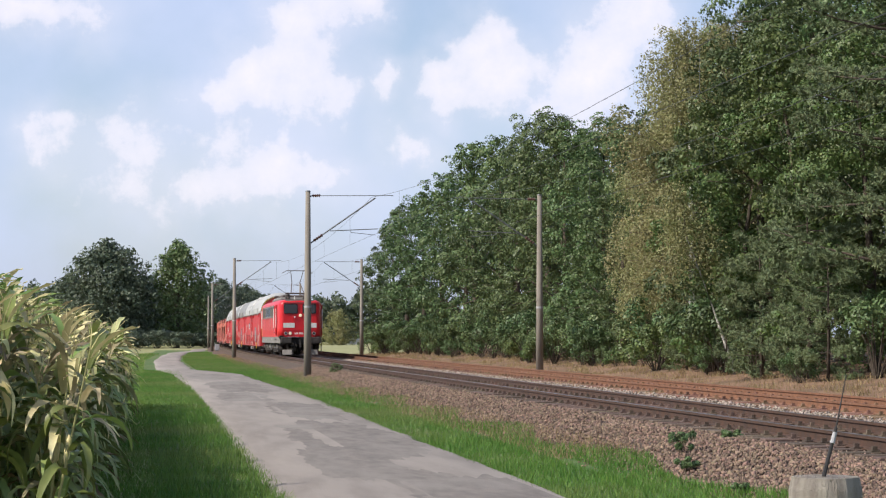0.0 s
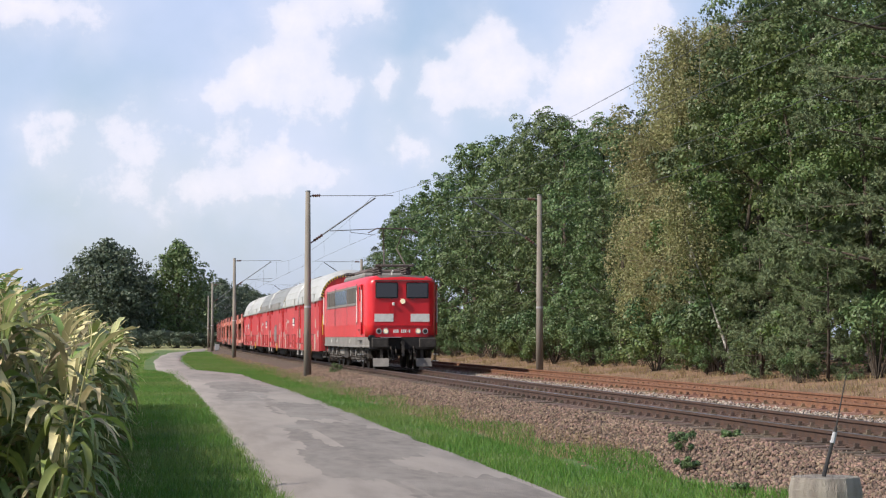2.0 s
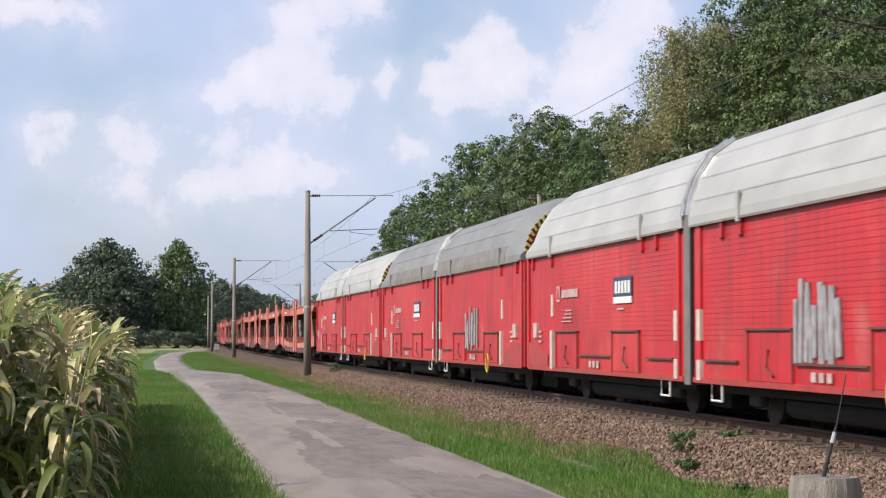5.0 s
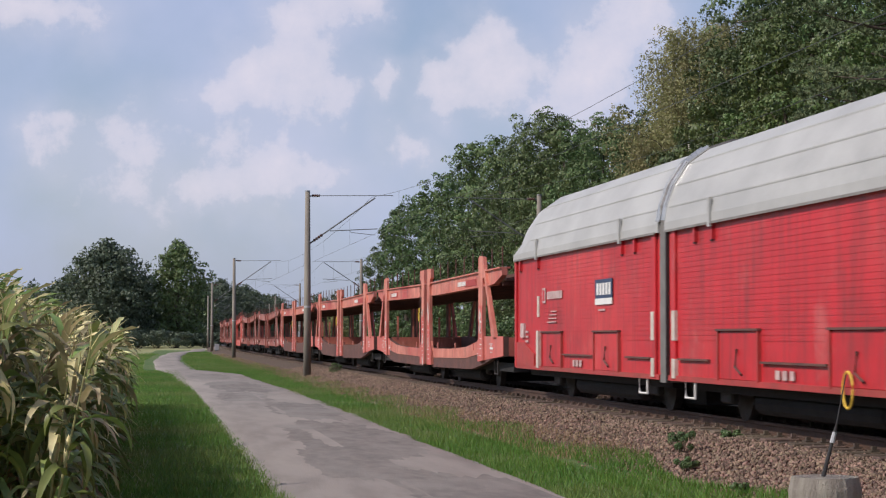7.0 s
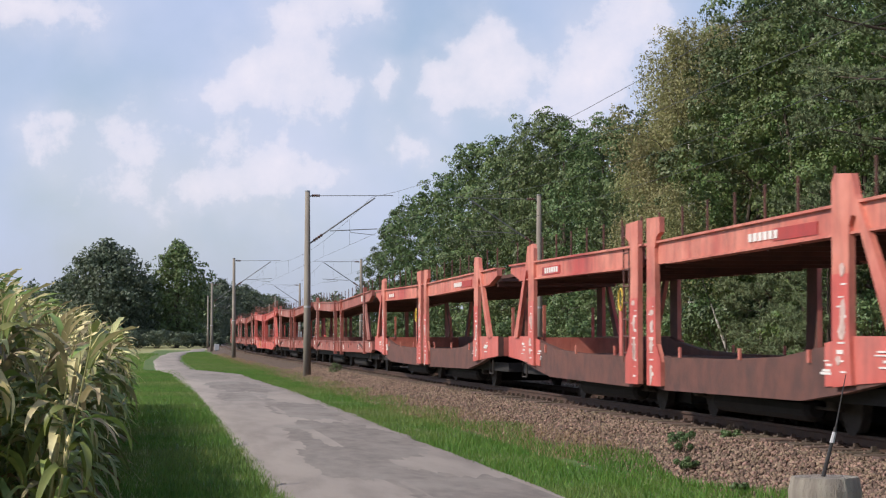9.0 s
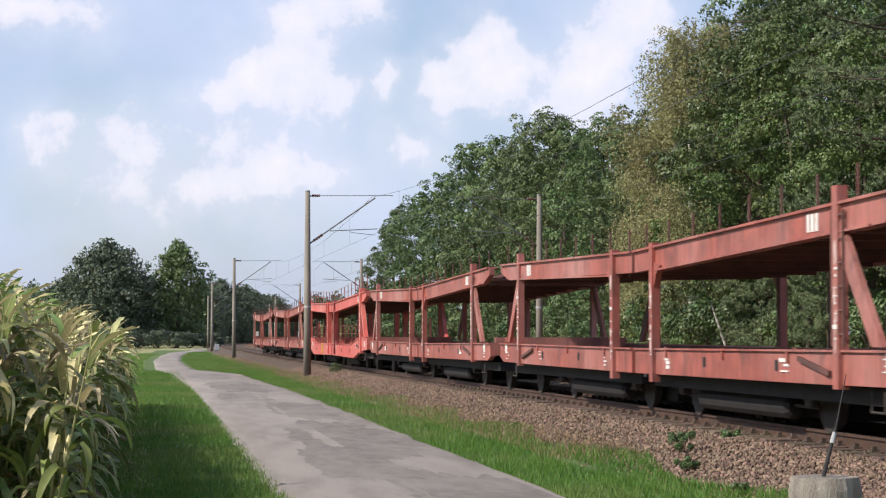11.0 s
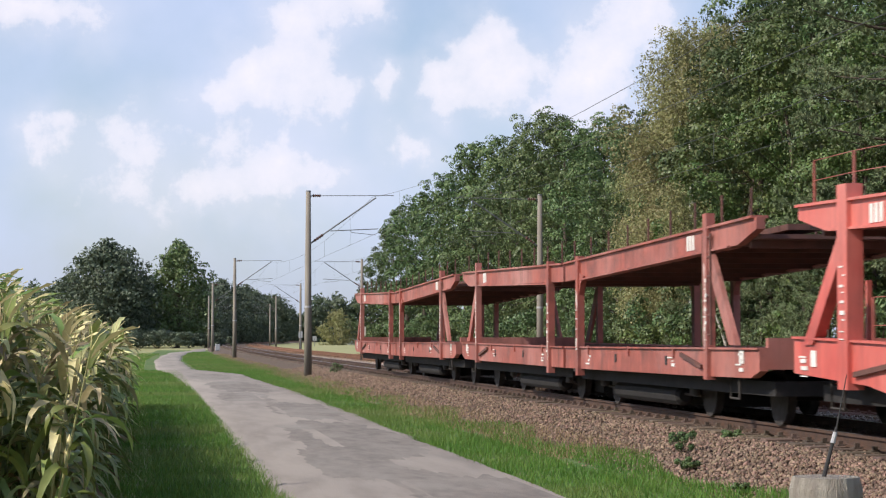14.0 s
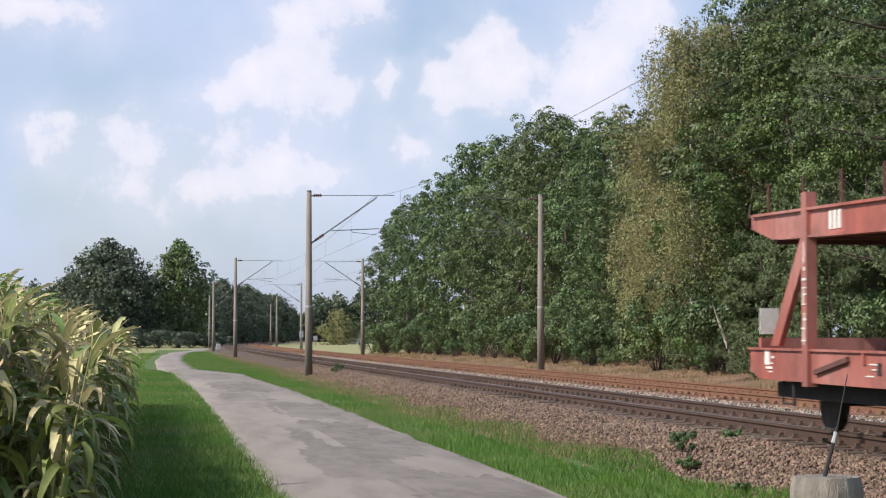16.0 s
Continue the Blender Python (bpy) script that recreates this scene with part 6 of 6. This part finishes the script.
def carrier(d, kind):
    half, endpost, gap = {"a": (12.6, 9.75, 0.62), "b": (12.9, 10.4, 1.41), "c": (14.3, 12.3, 1.48)}[kind]
    main = {"a": M["salmon"], "b": M["brick"], "c": M["salmonred"]}[kind]
    low = {"a": M["rust_shade_brown"], "b": M["brick"], "c": M["salmonred"]}[kind]
    label = {"a": "faded salmon-red double-deck car carrier with broad posts, empty", "b": "worn brick-red double-deck car carrier, empty",
             "c": "bright red double-deck car carrier with ladders and guard ropes, empty"}[kind]
    e = tagged(new("car_carrier"), label, "wagon", "double-deck car carriers")
    TRAIN.append((e, d, 8.5))
    rng = random.Random(int(d * 7))
    if kind == "b":
        ztop = lambda y: 2.62 + 0.20 * min(1, max(0, (abs(y) - 1.5) / 9.0))
    elif kind == "c":
        ztop = lambda y: 2.60 + 0.24 * min(1, max(0, (abs(y) - 2.0) / 10.0))
    else:
        ztop = lambda y: 2.70 + 0.07 * min(1, abs(y) / 10.0)
    thick = 0.34
    for f in (-1, 1):
        if kind == "a":
            sill = [(0.34, 0.5), (0.34, 1.0), (0.9, 0.93), (1.4, 0.89), (4.5, 0.90), (7.2, 0.96), (9.2, 1.12), (9.8, 1.22), (half, 1.22), (half, 0.78), (11.2, 0.72), (9.6, 0.55), (8.0, 0.42), (1.0, 0.38)]
            upper = [(0.55, 0), (half - 0.2, 0), (half - 0.2, -0.16), (half - 1.3, -thick), (0.55, -thick)]
        elif kind == "b":
            sill = [(0.12, 0.62), (0.12, 1.01), (half, 1.05), (half, 0.76), (half - 0.4, 0.66), (9.2, 0.64)]
            upper = [(0.1, 0), (half - 0.1, 0), (half - 0.1, -0.16), (half - 1.0, -thick), (0.1, -thick)]
        else:
            sill = [(0.12, 0.44), (0.12, 0.9), (8.6, 0.92), (11.0, 1.14), (half, 1.2), (half, 0.76), (11.6, 0.66), (9.4, 0.40)]
            upper = [(0.1, 0), (half - 0.2, 0), (half - 0.2, -0.16), (half - 1.2, -thick), (0.1, -thick)]
        for s in (-1, 1):
            X0, X1 = 1.38 * s, 1.5 * s
            # material 1 darkens inner faces: shade under the upper deck put into colour
            part("lower_sill", prism(bmesh.new(), [(y * f, z) for y, z in sill], X0, X1, 0, 1), [low, M["rust_shade_brown"]], e, "dull brown-red lower sill" if kind == "a" else "")
            if kind == "a":
                # first carrier: salmon band is the sill's lit top; brown below, dirt and shade
                for z, w in ((0.93, 0.05),) if d < 130 else ():
                    pr = [(y * f, zz) for y, zz in ((0.95, 0.64), (0.95, 0.925), (1.4, 0.892), (4.5, 0.902), (7.2, 0.962), (9.2, 1.122), (9.2, 0.80), (7.0, 0.68))]
                    part("sill_band", prism(bmesh.new(), pr, X1, X1 + 0.012 * s), main, e)
                pr = [(y * f, zz) for y, zz in ((9.0, 0.62), (9.0, 1.14), (9.8, 1.225), (half, 1.225), (half, 0.78), (11.2, 0.72))]
                part("end_panel", prism(bmesh.new(), pr, X1, X1 + 0.016 * s), M["salmonred"], e)
            up = []
            for y, dz in upper:
                up.append((y * f, ztop(y) + dz))
            part("upper_beam", prism(bmesh.new(), up, X0, X1, 0, 1), [main, M["rust_shade_brown"]], e)
            up2 = [(0.1 * f, ztop(0.1) + 0.025), ((half - 0.2) * f, ztop(half) + 0.025), ((half - 0.2) * f, ztop(half) - 0.01), (0.1 * f, ztop(0.1) - 0.01)]
            part("upper_flange", prism(bmesh.new(), up2, X0 - 0.08 * s, X1 + 0.05 * s), main, e)
            part("lower_flange", prism(bmesh.new(), [(1.5 * f, ztop(1.5) - thick - 0.02), ((half - 1.4) * f, ztop(half - 1.4) - thick - 0.02), ((half - 1.4) * f, ztop(half - 1.4) - thick + 0.01), (1.5 * f, ztop(1.5) - thick + 0.01)], X0 - 0.05 * s, X1 + 0.04 * s), main, e)
            # posts; inner faces take the same shade-dark brown
            XP0, XP1 = 1.36 * s, 1.56 * s
            if kind == "a":
                XP0 = 1.48 * s
                jp = [(0.3, 0.45), (1.2, 0.45), (1.2, 0.82), (0.9, 1.1), (0.82, 2.62), (0.95, 2.80), (1.15, 2.86), (1.15, 3.10), (0.3, 3.12)]
                pst = part("joint_post", prism(bmesh.new(), [(y * f, z) for y, z in jp], XP0, XP1, 0, 1), [M["salmon"], M["rust_shade_brown"]], e, "faded pink upper part, red below")
                jl = [(0.3, 0.44), (1.2, 0.44), (1.2, 0.84), (0.9, 1.12), (0.855, 1.85), (0.3, 1.85)]
                part("post_foot", prism(bmesh.new(), [(y * f, z) for y, z in jl], XP1, XP1 + 0.006 * s), M["salmonred"], pst)
                q = endpost
                ep = [(q - 0.33, 0.62), (q - 0.33, 3.04), (q - 0.2, 3.14), (q + 0.38, 3.10), (q + 0.5, 2.85), (q + 2.0, 1.2), (q + 1.55, 1.2), (q + 0.52, 2.6), (q + 0.36, 2.62), (q + 0.27, 2.5), (q + 0.27, 1.3), (q + 0.34, 0.66)]
                part("end_post", prism(bmesh.new(), [(y * f, z) for y, z in ep], XP0, XP1, 0, 1), [M["salmon"], M["rust_shade_brown"]], e)
                el = [(q - 0.33, 0.62), (q - 0.33, 1.95), (q + 0.27, 1.95), (q + 0.27, 1.3), (q + 0.34, 0.66)]
                part("post_foot", prism(bmesh.new(), [(y * f, z) for y, z in el], XP1, XP1 + 0.006 * s), M["salmonred"], e)
                scuffs(e, XP1 + 0.007 * s, s, (endpost - 0.03) * f, 0.26, 0.8, 2.0, 4, rng, M["flake"])
                scuffs(e, XP1 + 0.007 * s, s, 0.6 * f, 0.24, 0.55, 2.2, 4, rng, M["flake"])
                lettering(e, XP1, s, endpost * f, 0.2, 0.75, 1.9, 9, rng)
                lettering(e, XP1, s, 0.58 * f, 0.2, 0.55, 1.75, 10, rng)
                lettering(e, X1 + 0.006 * s, s, (endpost - 0.7) * f, 0.3, 0.75, 0.95, 4, rng)
                lettering(e, X1 + 0.016 * s, s, (endpost + 1.2) * f, 0.35, 0.85, 1.1, 4, rng)
                rect("name_field", X1, X1 + 0.014 * s, (endpost - 1.9) * f - 0.9, (endpost - 1.9) * f + 0.9, 2.46, 2.62, M["reddirty"], e)
                for k in range(6):
                    rect("lettering_bar", X1, X1 + 0.02 * s, (endpost - 2.6) * f + 0.23 * k, (endpost - 2.6) * f + 0.23 * k + 0.15, 2.49, 2.6, M["white"], e)
            else:
                w = 0.3 if kind == "c" else 0.21
                XP0 = 1.36 * s if kind == "c" else 1.43 * s
                jg = gap
                pp = [((jg - w / 2) * f, 0.5), ((jg + w / 2) * f, 0.5), ((jg + w / 2) * f, 2.72), ((jg - w / 2) * f, 2.72)]
                part("joint_post", prism(bmesh.new(), pp, XP0, XP1, 0, 1), [main, M["rust_shade_brown"]], e)
                for y0 in (jg + 0.2 * 1,):
                    kn = [(jg + w / 2, 2.0), (jg + w / 2, 2.4), (jg + w / 2 + 0.4, 2.34), (jg + w / 2 + 0.12, 2.2)]
                    part("gusset", prism(bmesh.new(), [(y * f, z) for y, z in kn], XP0, XP1 - 0.03 * s), main, e)
                wp = 0.34 if kind == "c" else 0.2
                pp = [((endpost - wp / 2) * f, 0.6), ((endpost + wp / 2) * f, 0.6), ((endpost + wp / 2) * f, 3.0), ((endpost - wp / 2) * f, 3.0)]
                part("end_post", prism(bmesh.new(), pp, XP0, XP1, 0, 1), [main, M["rust_shade_brown"]], e)
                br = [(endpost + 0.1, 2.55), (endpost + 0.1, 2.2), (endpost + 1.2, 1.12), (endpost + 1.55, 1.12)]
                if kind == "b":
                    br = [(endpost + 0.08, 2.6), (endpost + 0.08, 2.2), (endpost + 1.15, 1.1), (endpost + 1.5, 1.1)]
                part("brace", prism(bmesh.new(), [(y * f, z) for y, z in br], XP0 + 0.03 * s, XP1 - 0.03 * s, 0, 1), [main, M["rust_shade_brown"]], e)
                if kind == "b":
                    scuffs(e, XP1, s, endpost * f, 0.095, 1.1, 2.3, 7, rng, M["flake"])
                    scuffs(e, XP1, s, gap * f, 0.1, 0.8, 2.2, 4, rng, M["flake"])
                else:
                    scuffs(e, XP1, s, gap * f, 0.14, 0.7, 1.6, 3, rng, M["flake"])
                lettering(e, XP1, s, endpost * f, 0.11, 1.15, 2.1, 9, rng)
                lettering(e, XP1, s, gap * f, 0.10, 0.9, 2.0, 6, rng)
                lettering(e, X1, s, (endpost - 2.2) * f, 0.25, 0.75, 0.95, 3, rng)
                lettering(e, X1, s, (endpost + 1.6) * f, 0.2, 0.72, 1.0, 4, rng)
                lettering(e, X1, s, (gap + 0.8) * f, 0.2, 0.7, 0.9, 3, rng)
                for k in range(3):
                    rect("lettering_bar", X1, X1 + 0.014 * s, (endpost - 1.0) * f + 0.16 * k - 0.24, (endpost - 1.0) * f + 0.16 * k - 0.14, 2.5, 2.72, M["white"], e)
                for yy in (3.0, 6.5):
                    rect("sill_hole", X1, X1 + 0.01 * s, (yy + gap) * f - 0.06, (yy + gap) * f + 0.06, 0.78 if kind == "b" else 0.62, 0.92 if kind == "b" else 0.74, M["black"], e)
                part("tie_bar", beam(bmesh.new(), (X1 + 0.03 * s, (endpost - 1.5) * f, 0.95 if kind == "b" else 0.9), (X1 + 0.03 * s, (endpost - 0.3) * f, 0.78), 0.04, 0.06), M["rust_shade_brown"], e)
            rect("sill_plate_light", X1, X1 + 0.012 * s, (half - 0.8) * f - 0.08, (half - 0.8) * f + 0.12, 0.85, 1.05, M["white"], e)
            fence(e, (0.6 * f, (half - 0.6) * f), 8 if kind != "c" else 9, {"a": 0.5, "b": 0.42, "c": 0.55}[kind], ztop, M["rust_shade_brown"] if kind != "c" else M["brick"], 1.42 * s, kind == "c")
            if kind == "c":
                fence(e, (1.6 * f, (endpost - 0.5) * f), 7, 0.72, lambda y: 0.95, M["brick"], 1.36 * s)
            if kind != "a":
                lip = [(y, z) for y, z in sill if z > 0.85]
                lp = [(y * f, z + 0.022) for y, z in lip] + [(y * f, z - 0.006) for y, z in lip[::-1]]
                part("sill_lip", prism(bmesh.new(), lp, X0, X1 + 0.035 * s), main, e)
            for yy in (2.2 * f, 5.4 * f, 8.4 * f):
                rect("lashing_eye", X1, X1 + 0.03 * s, yy - 0.04, yy + 0.04, 0.9, 1.06, main, e)
            rect("axle_guard", 1.0 * s, 1.12 * s, 8.0 * f - 0.16, 8.0 * f + 0.16, 0.3, 0.6, M["gear"], e, 0.03)
            rect("axle_guard", 1.0 * s, 1.12 * s, 1.6 * f - 0.16, 1.6 * f + 0.16, 0.3, 0.6, M["gear"], e, 0.03)
            if kind != "b":
                part("inner_post", beam(bmesh.new(), (0.95 * s, (half - 1.2) * f, 1.1), (0.95 * s, (half - 1.2) * f, 1.9), 0.06, 0.06), main, e)
        # decks
        a, b = sorted((0.15 * f, (half - 0.1) * f))
        lowz = {"a": 0.85, "b": 0.96, "c": 0.84}[kind]
        bm = box(bmesh.new(), -1.38, 1.38, a, b, lowz - 0.08, lowz)
        part("lower_deck", bm, M["rust_shade_brown"], e)
        prof = [(0.1 * f, ztop(0.1) - 0.22), ((half - 0.3) * f, ztop(half) - 0.22), ((half - 0.3) * f, ztop(half) - 0.28), (0.1 * f, ztop(0.1) - 0.30)]
        part("upper_deck", prism(bmesh.new(), prof, -1.38, 1.38), M["rust_shade_brown"], e)
        for s in (-1, 1):
            prof2 = [(y, z + (0.06 if k < 2 else 0.2)) for k, (y, z) in enumerate(prof)]
            part("wheel_track", prism(bmesh.new(), prof2, 0.5 * s, 1.0 * s), M["rust_shade_brown"], e)
        for i in range(9):
            yy = (0.8 + i * (half - 1.6) / 8) * f
            part("deck_cross_bar", beam(bmesh.new(), (-1.38, yy, ztop(yy) - 0.33), (1.38, yy, ztop(yy) - 0.33), 0.1, 0.12), M["rust_shade_brown"], e)
        rect("headstock", -1.38, 1.38, half * f - 0.1 * f, half * f, 0.78, 1.2, main, e)
        buffers(e, half * f, 0.8 * f, plate=(0.42, 0.36))
        part("screw_coupling", tube(bmesh.new(), [(0, half * f, 1.0), (0, (half + 0.38) * f, 0.92)], 0.05, 8), M["gear"], e)
        # near-black boxes: frame and brake gear, filled out as shade under the wagon
        rect("underframe", -1.25, 1.25, a + 0.3 * (1 if f > 0 else 0), b - 0.3, 0.42, 0.62, M["nearblack"], e)
        rect("brake_pipe_box", -0.62, 0.62, min(0.5 * f, (half - 4.9) * f), max(0.5 * f, (half - 4.9) * f), 0.12, 0.43, M["nearblack"], e)
        axle(e, 8.0 * f, 0.40)
        axle(e, 1.6 * f, 0.40)
        if kind != "a":
            axle(e, 11.6 * f, 0.40)
        rect("brake_cylinder", -0.5, 0.4, 5.0 * f - 0.5, 5.0 * f + 0.5, 0.16, 0.4, M["gear"], e, 0.06)
        for s in (-1, 1):
            part("air_tank", tube(bmesh.new(), [(0.95 * s, 2.5 * f, 0.27), (0.95 * s, 2.6 * f, 0.27), (0.95 * s, 6.9 * f, 0.27), (0.95 * s, 7.0 * f, 0.27)], [0.1, 0.16, 0.16, 0.1], 12), M["nearblack"], e)
            part("brake_rod", tube(bmesh.new(), [(0.95 * s, 1.5 * f, 0.3), (0.95 * s, 8 * f, 0.3)], 0.025, 6), M["gear"], e)
            part("foot_step", tube(bmesh.new(), [(1.42 * s, (half - 1.2) * f, 0.7), (1.42 * s, (half - 1.2) * f, 0.36), (1.42 * s, (half - 1.65) * f, 0.36), (1.42 * s, (half - 1.65) * f, 0.7)], 0.02, 6), M["gear"], e)
    side = -1.56
    if kind == "a":
        ladder(e, -1.5, 1.35, 0.8, 3.1, M["rust_shade_brown"])
        part("marker_post", beam(bmesh.new(), (-1.42, 2.0, 0.85), (-1.42, 2.0, 1.75), 0.08, 0.2), M["salmonred"], e)
        ring(e, -1.5, 1.8, 1.85, 0.15, M["yellow"], "hand_wheel")
    elif kind == "b":
        ladder(e, -1.54, -endpost - 0.05, 1.1, 2.7, M["rust_shade_brown"])
    else:
        ladder(e, -1.53, -endpost + 0.35, 0.9, 2.9, M["brick"])
        ladder(e, -1.53, 1.95, 0.9, 2.7, M["brick"])
        ring(e, -1.6, 3.6, 0.7, 0.18, M["yellow"], "hand_wheel")
        part("door_loop", tube(bmesh.new(), [(-1.45, -0.3, 0.9), (-1.45, -0.3, 1.8), (-1.45, 0.2, 1.85), (-1.45, 0.25, 0.9)], 0.025, 6), M["salmon"], e)
    part("joint_arch", beam(bmesh.new(), (-1.3, 0, 0.7), (1.3, 0, 0.7), 0.3, 0.3), M["nearblack"], e)
    return e


M["salmonred"] = material("bright_carrier_red", (0.62, 0.125, 0.10), (0.52, 0.09, 0.072), 2.0, 0.5, bump=0.08, grime=0.45, c=(0.62, 0.21, 0.17), detail=9.0, streak=0.35)
locomotive(10.95)
closed_wagon(33.8, -1, M["roof"], "light grey")
closed_wagon(60.55, -1, M["roofdark"], "dull grey")
closed_wagon(87.55, 0, M["roof"], "light grey")
for dd, kk in ((114.65, "a"), (140.97, "a"), (167.6, "a"), (194.15, "b"), (221.36, "b"), (249.65, "c"), (278.37, "b"), (305.3, "b")):
    carrier(dd, kk)
last = tagged(new("tail_signal"), "small white tail board hung on the last wagon", "signal")
part("plate", box(bmesh.new(), -1.36, -1.1, -0.01, 0.01, 1.25, 1.6), M["white"], last)
TRAIN.append((last, 318.26, 8.5))


# ---- motion of the train ----
ARC = [0.0]
for _i in range(1, 9000):
    ARC.append(ARC[-1] + 0.1 * math.hypot(1, slope(_i * 0.1)))


def along(s):
    """The point of the near track's centre at the length s."""
    if s <= 0:
        y = s
    else:
        i = int(np.searchsorted(ARC, s))
        y = (i - 1 + (s - ARC[i - 1]) / (ARC[i] - ARC[i - 1])) * 0.1
    k = slope(y)
    q = 1 / math.hypot(1, k)
    return Vector((bend(y) + NEAR * q, y - NEAR * k * q, 0))


def motions():
    for thing, d, half in TRAIN:
        rows = []
        for i in range(33):
            t = i * 0.5
            s = START + d - SPEED * t
            a, b = along(s - half), along(s + half)
            mid, dirv = (a + b) / 2, b - a
            rows.append((t, Matrix.Translation(mid) @ Matrix.Rotation(-math.atan2(dirv.x, dirv.y), 4, "Z")))
        walk(thing, rows)


motions()
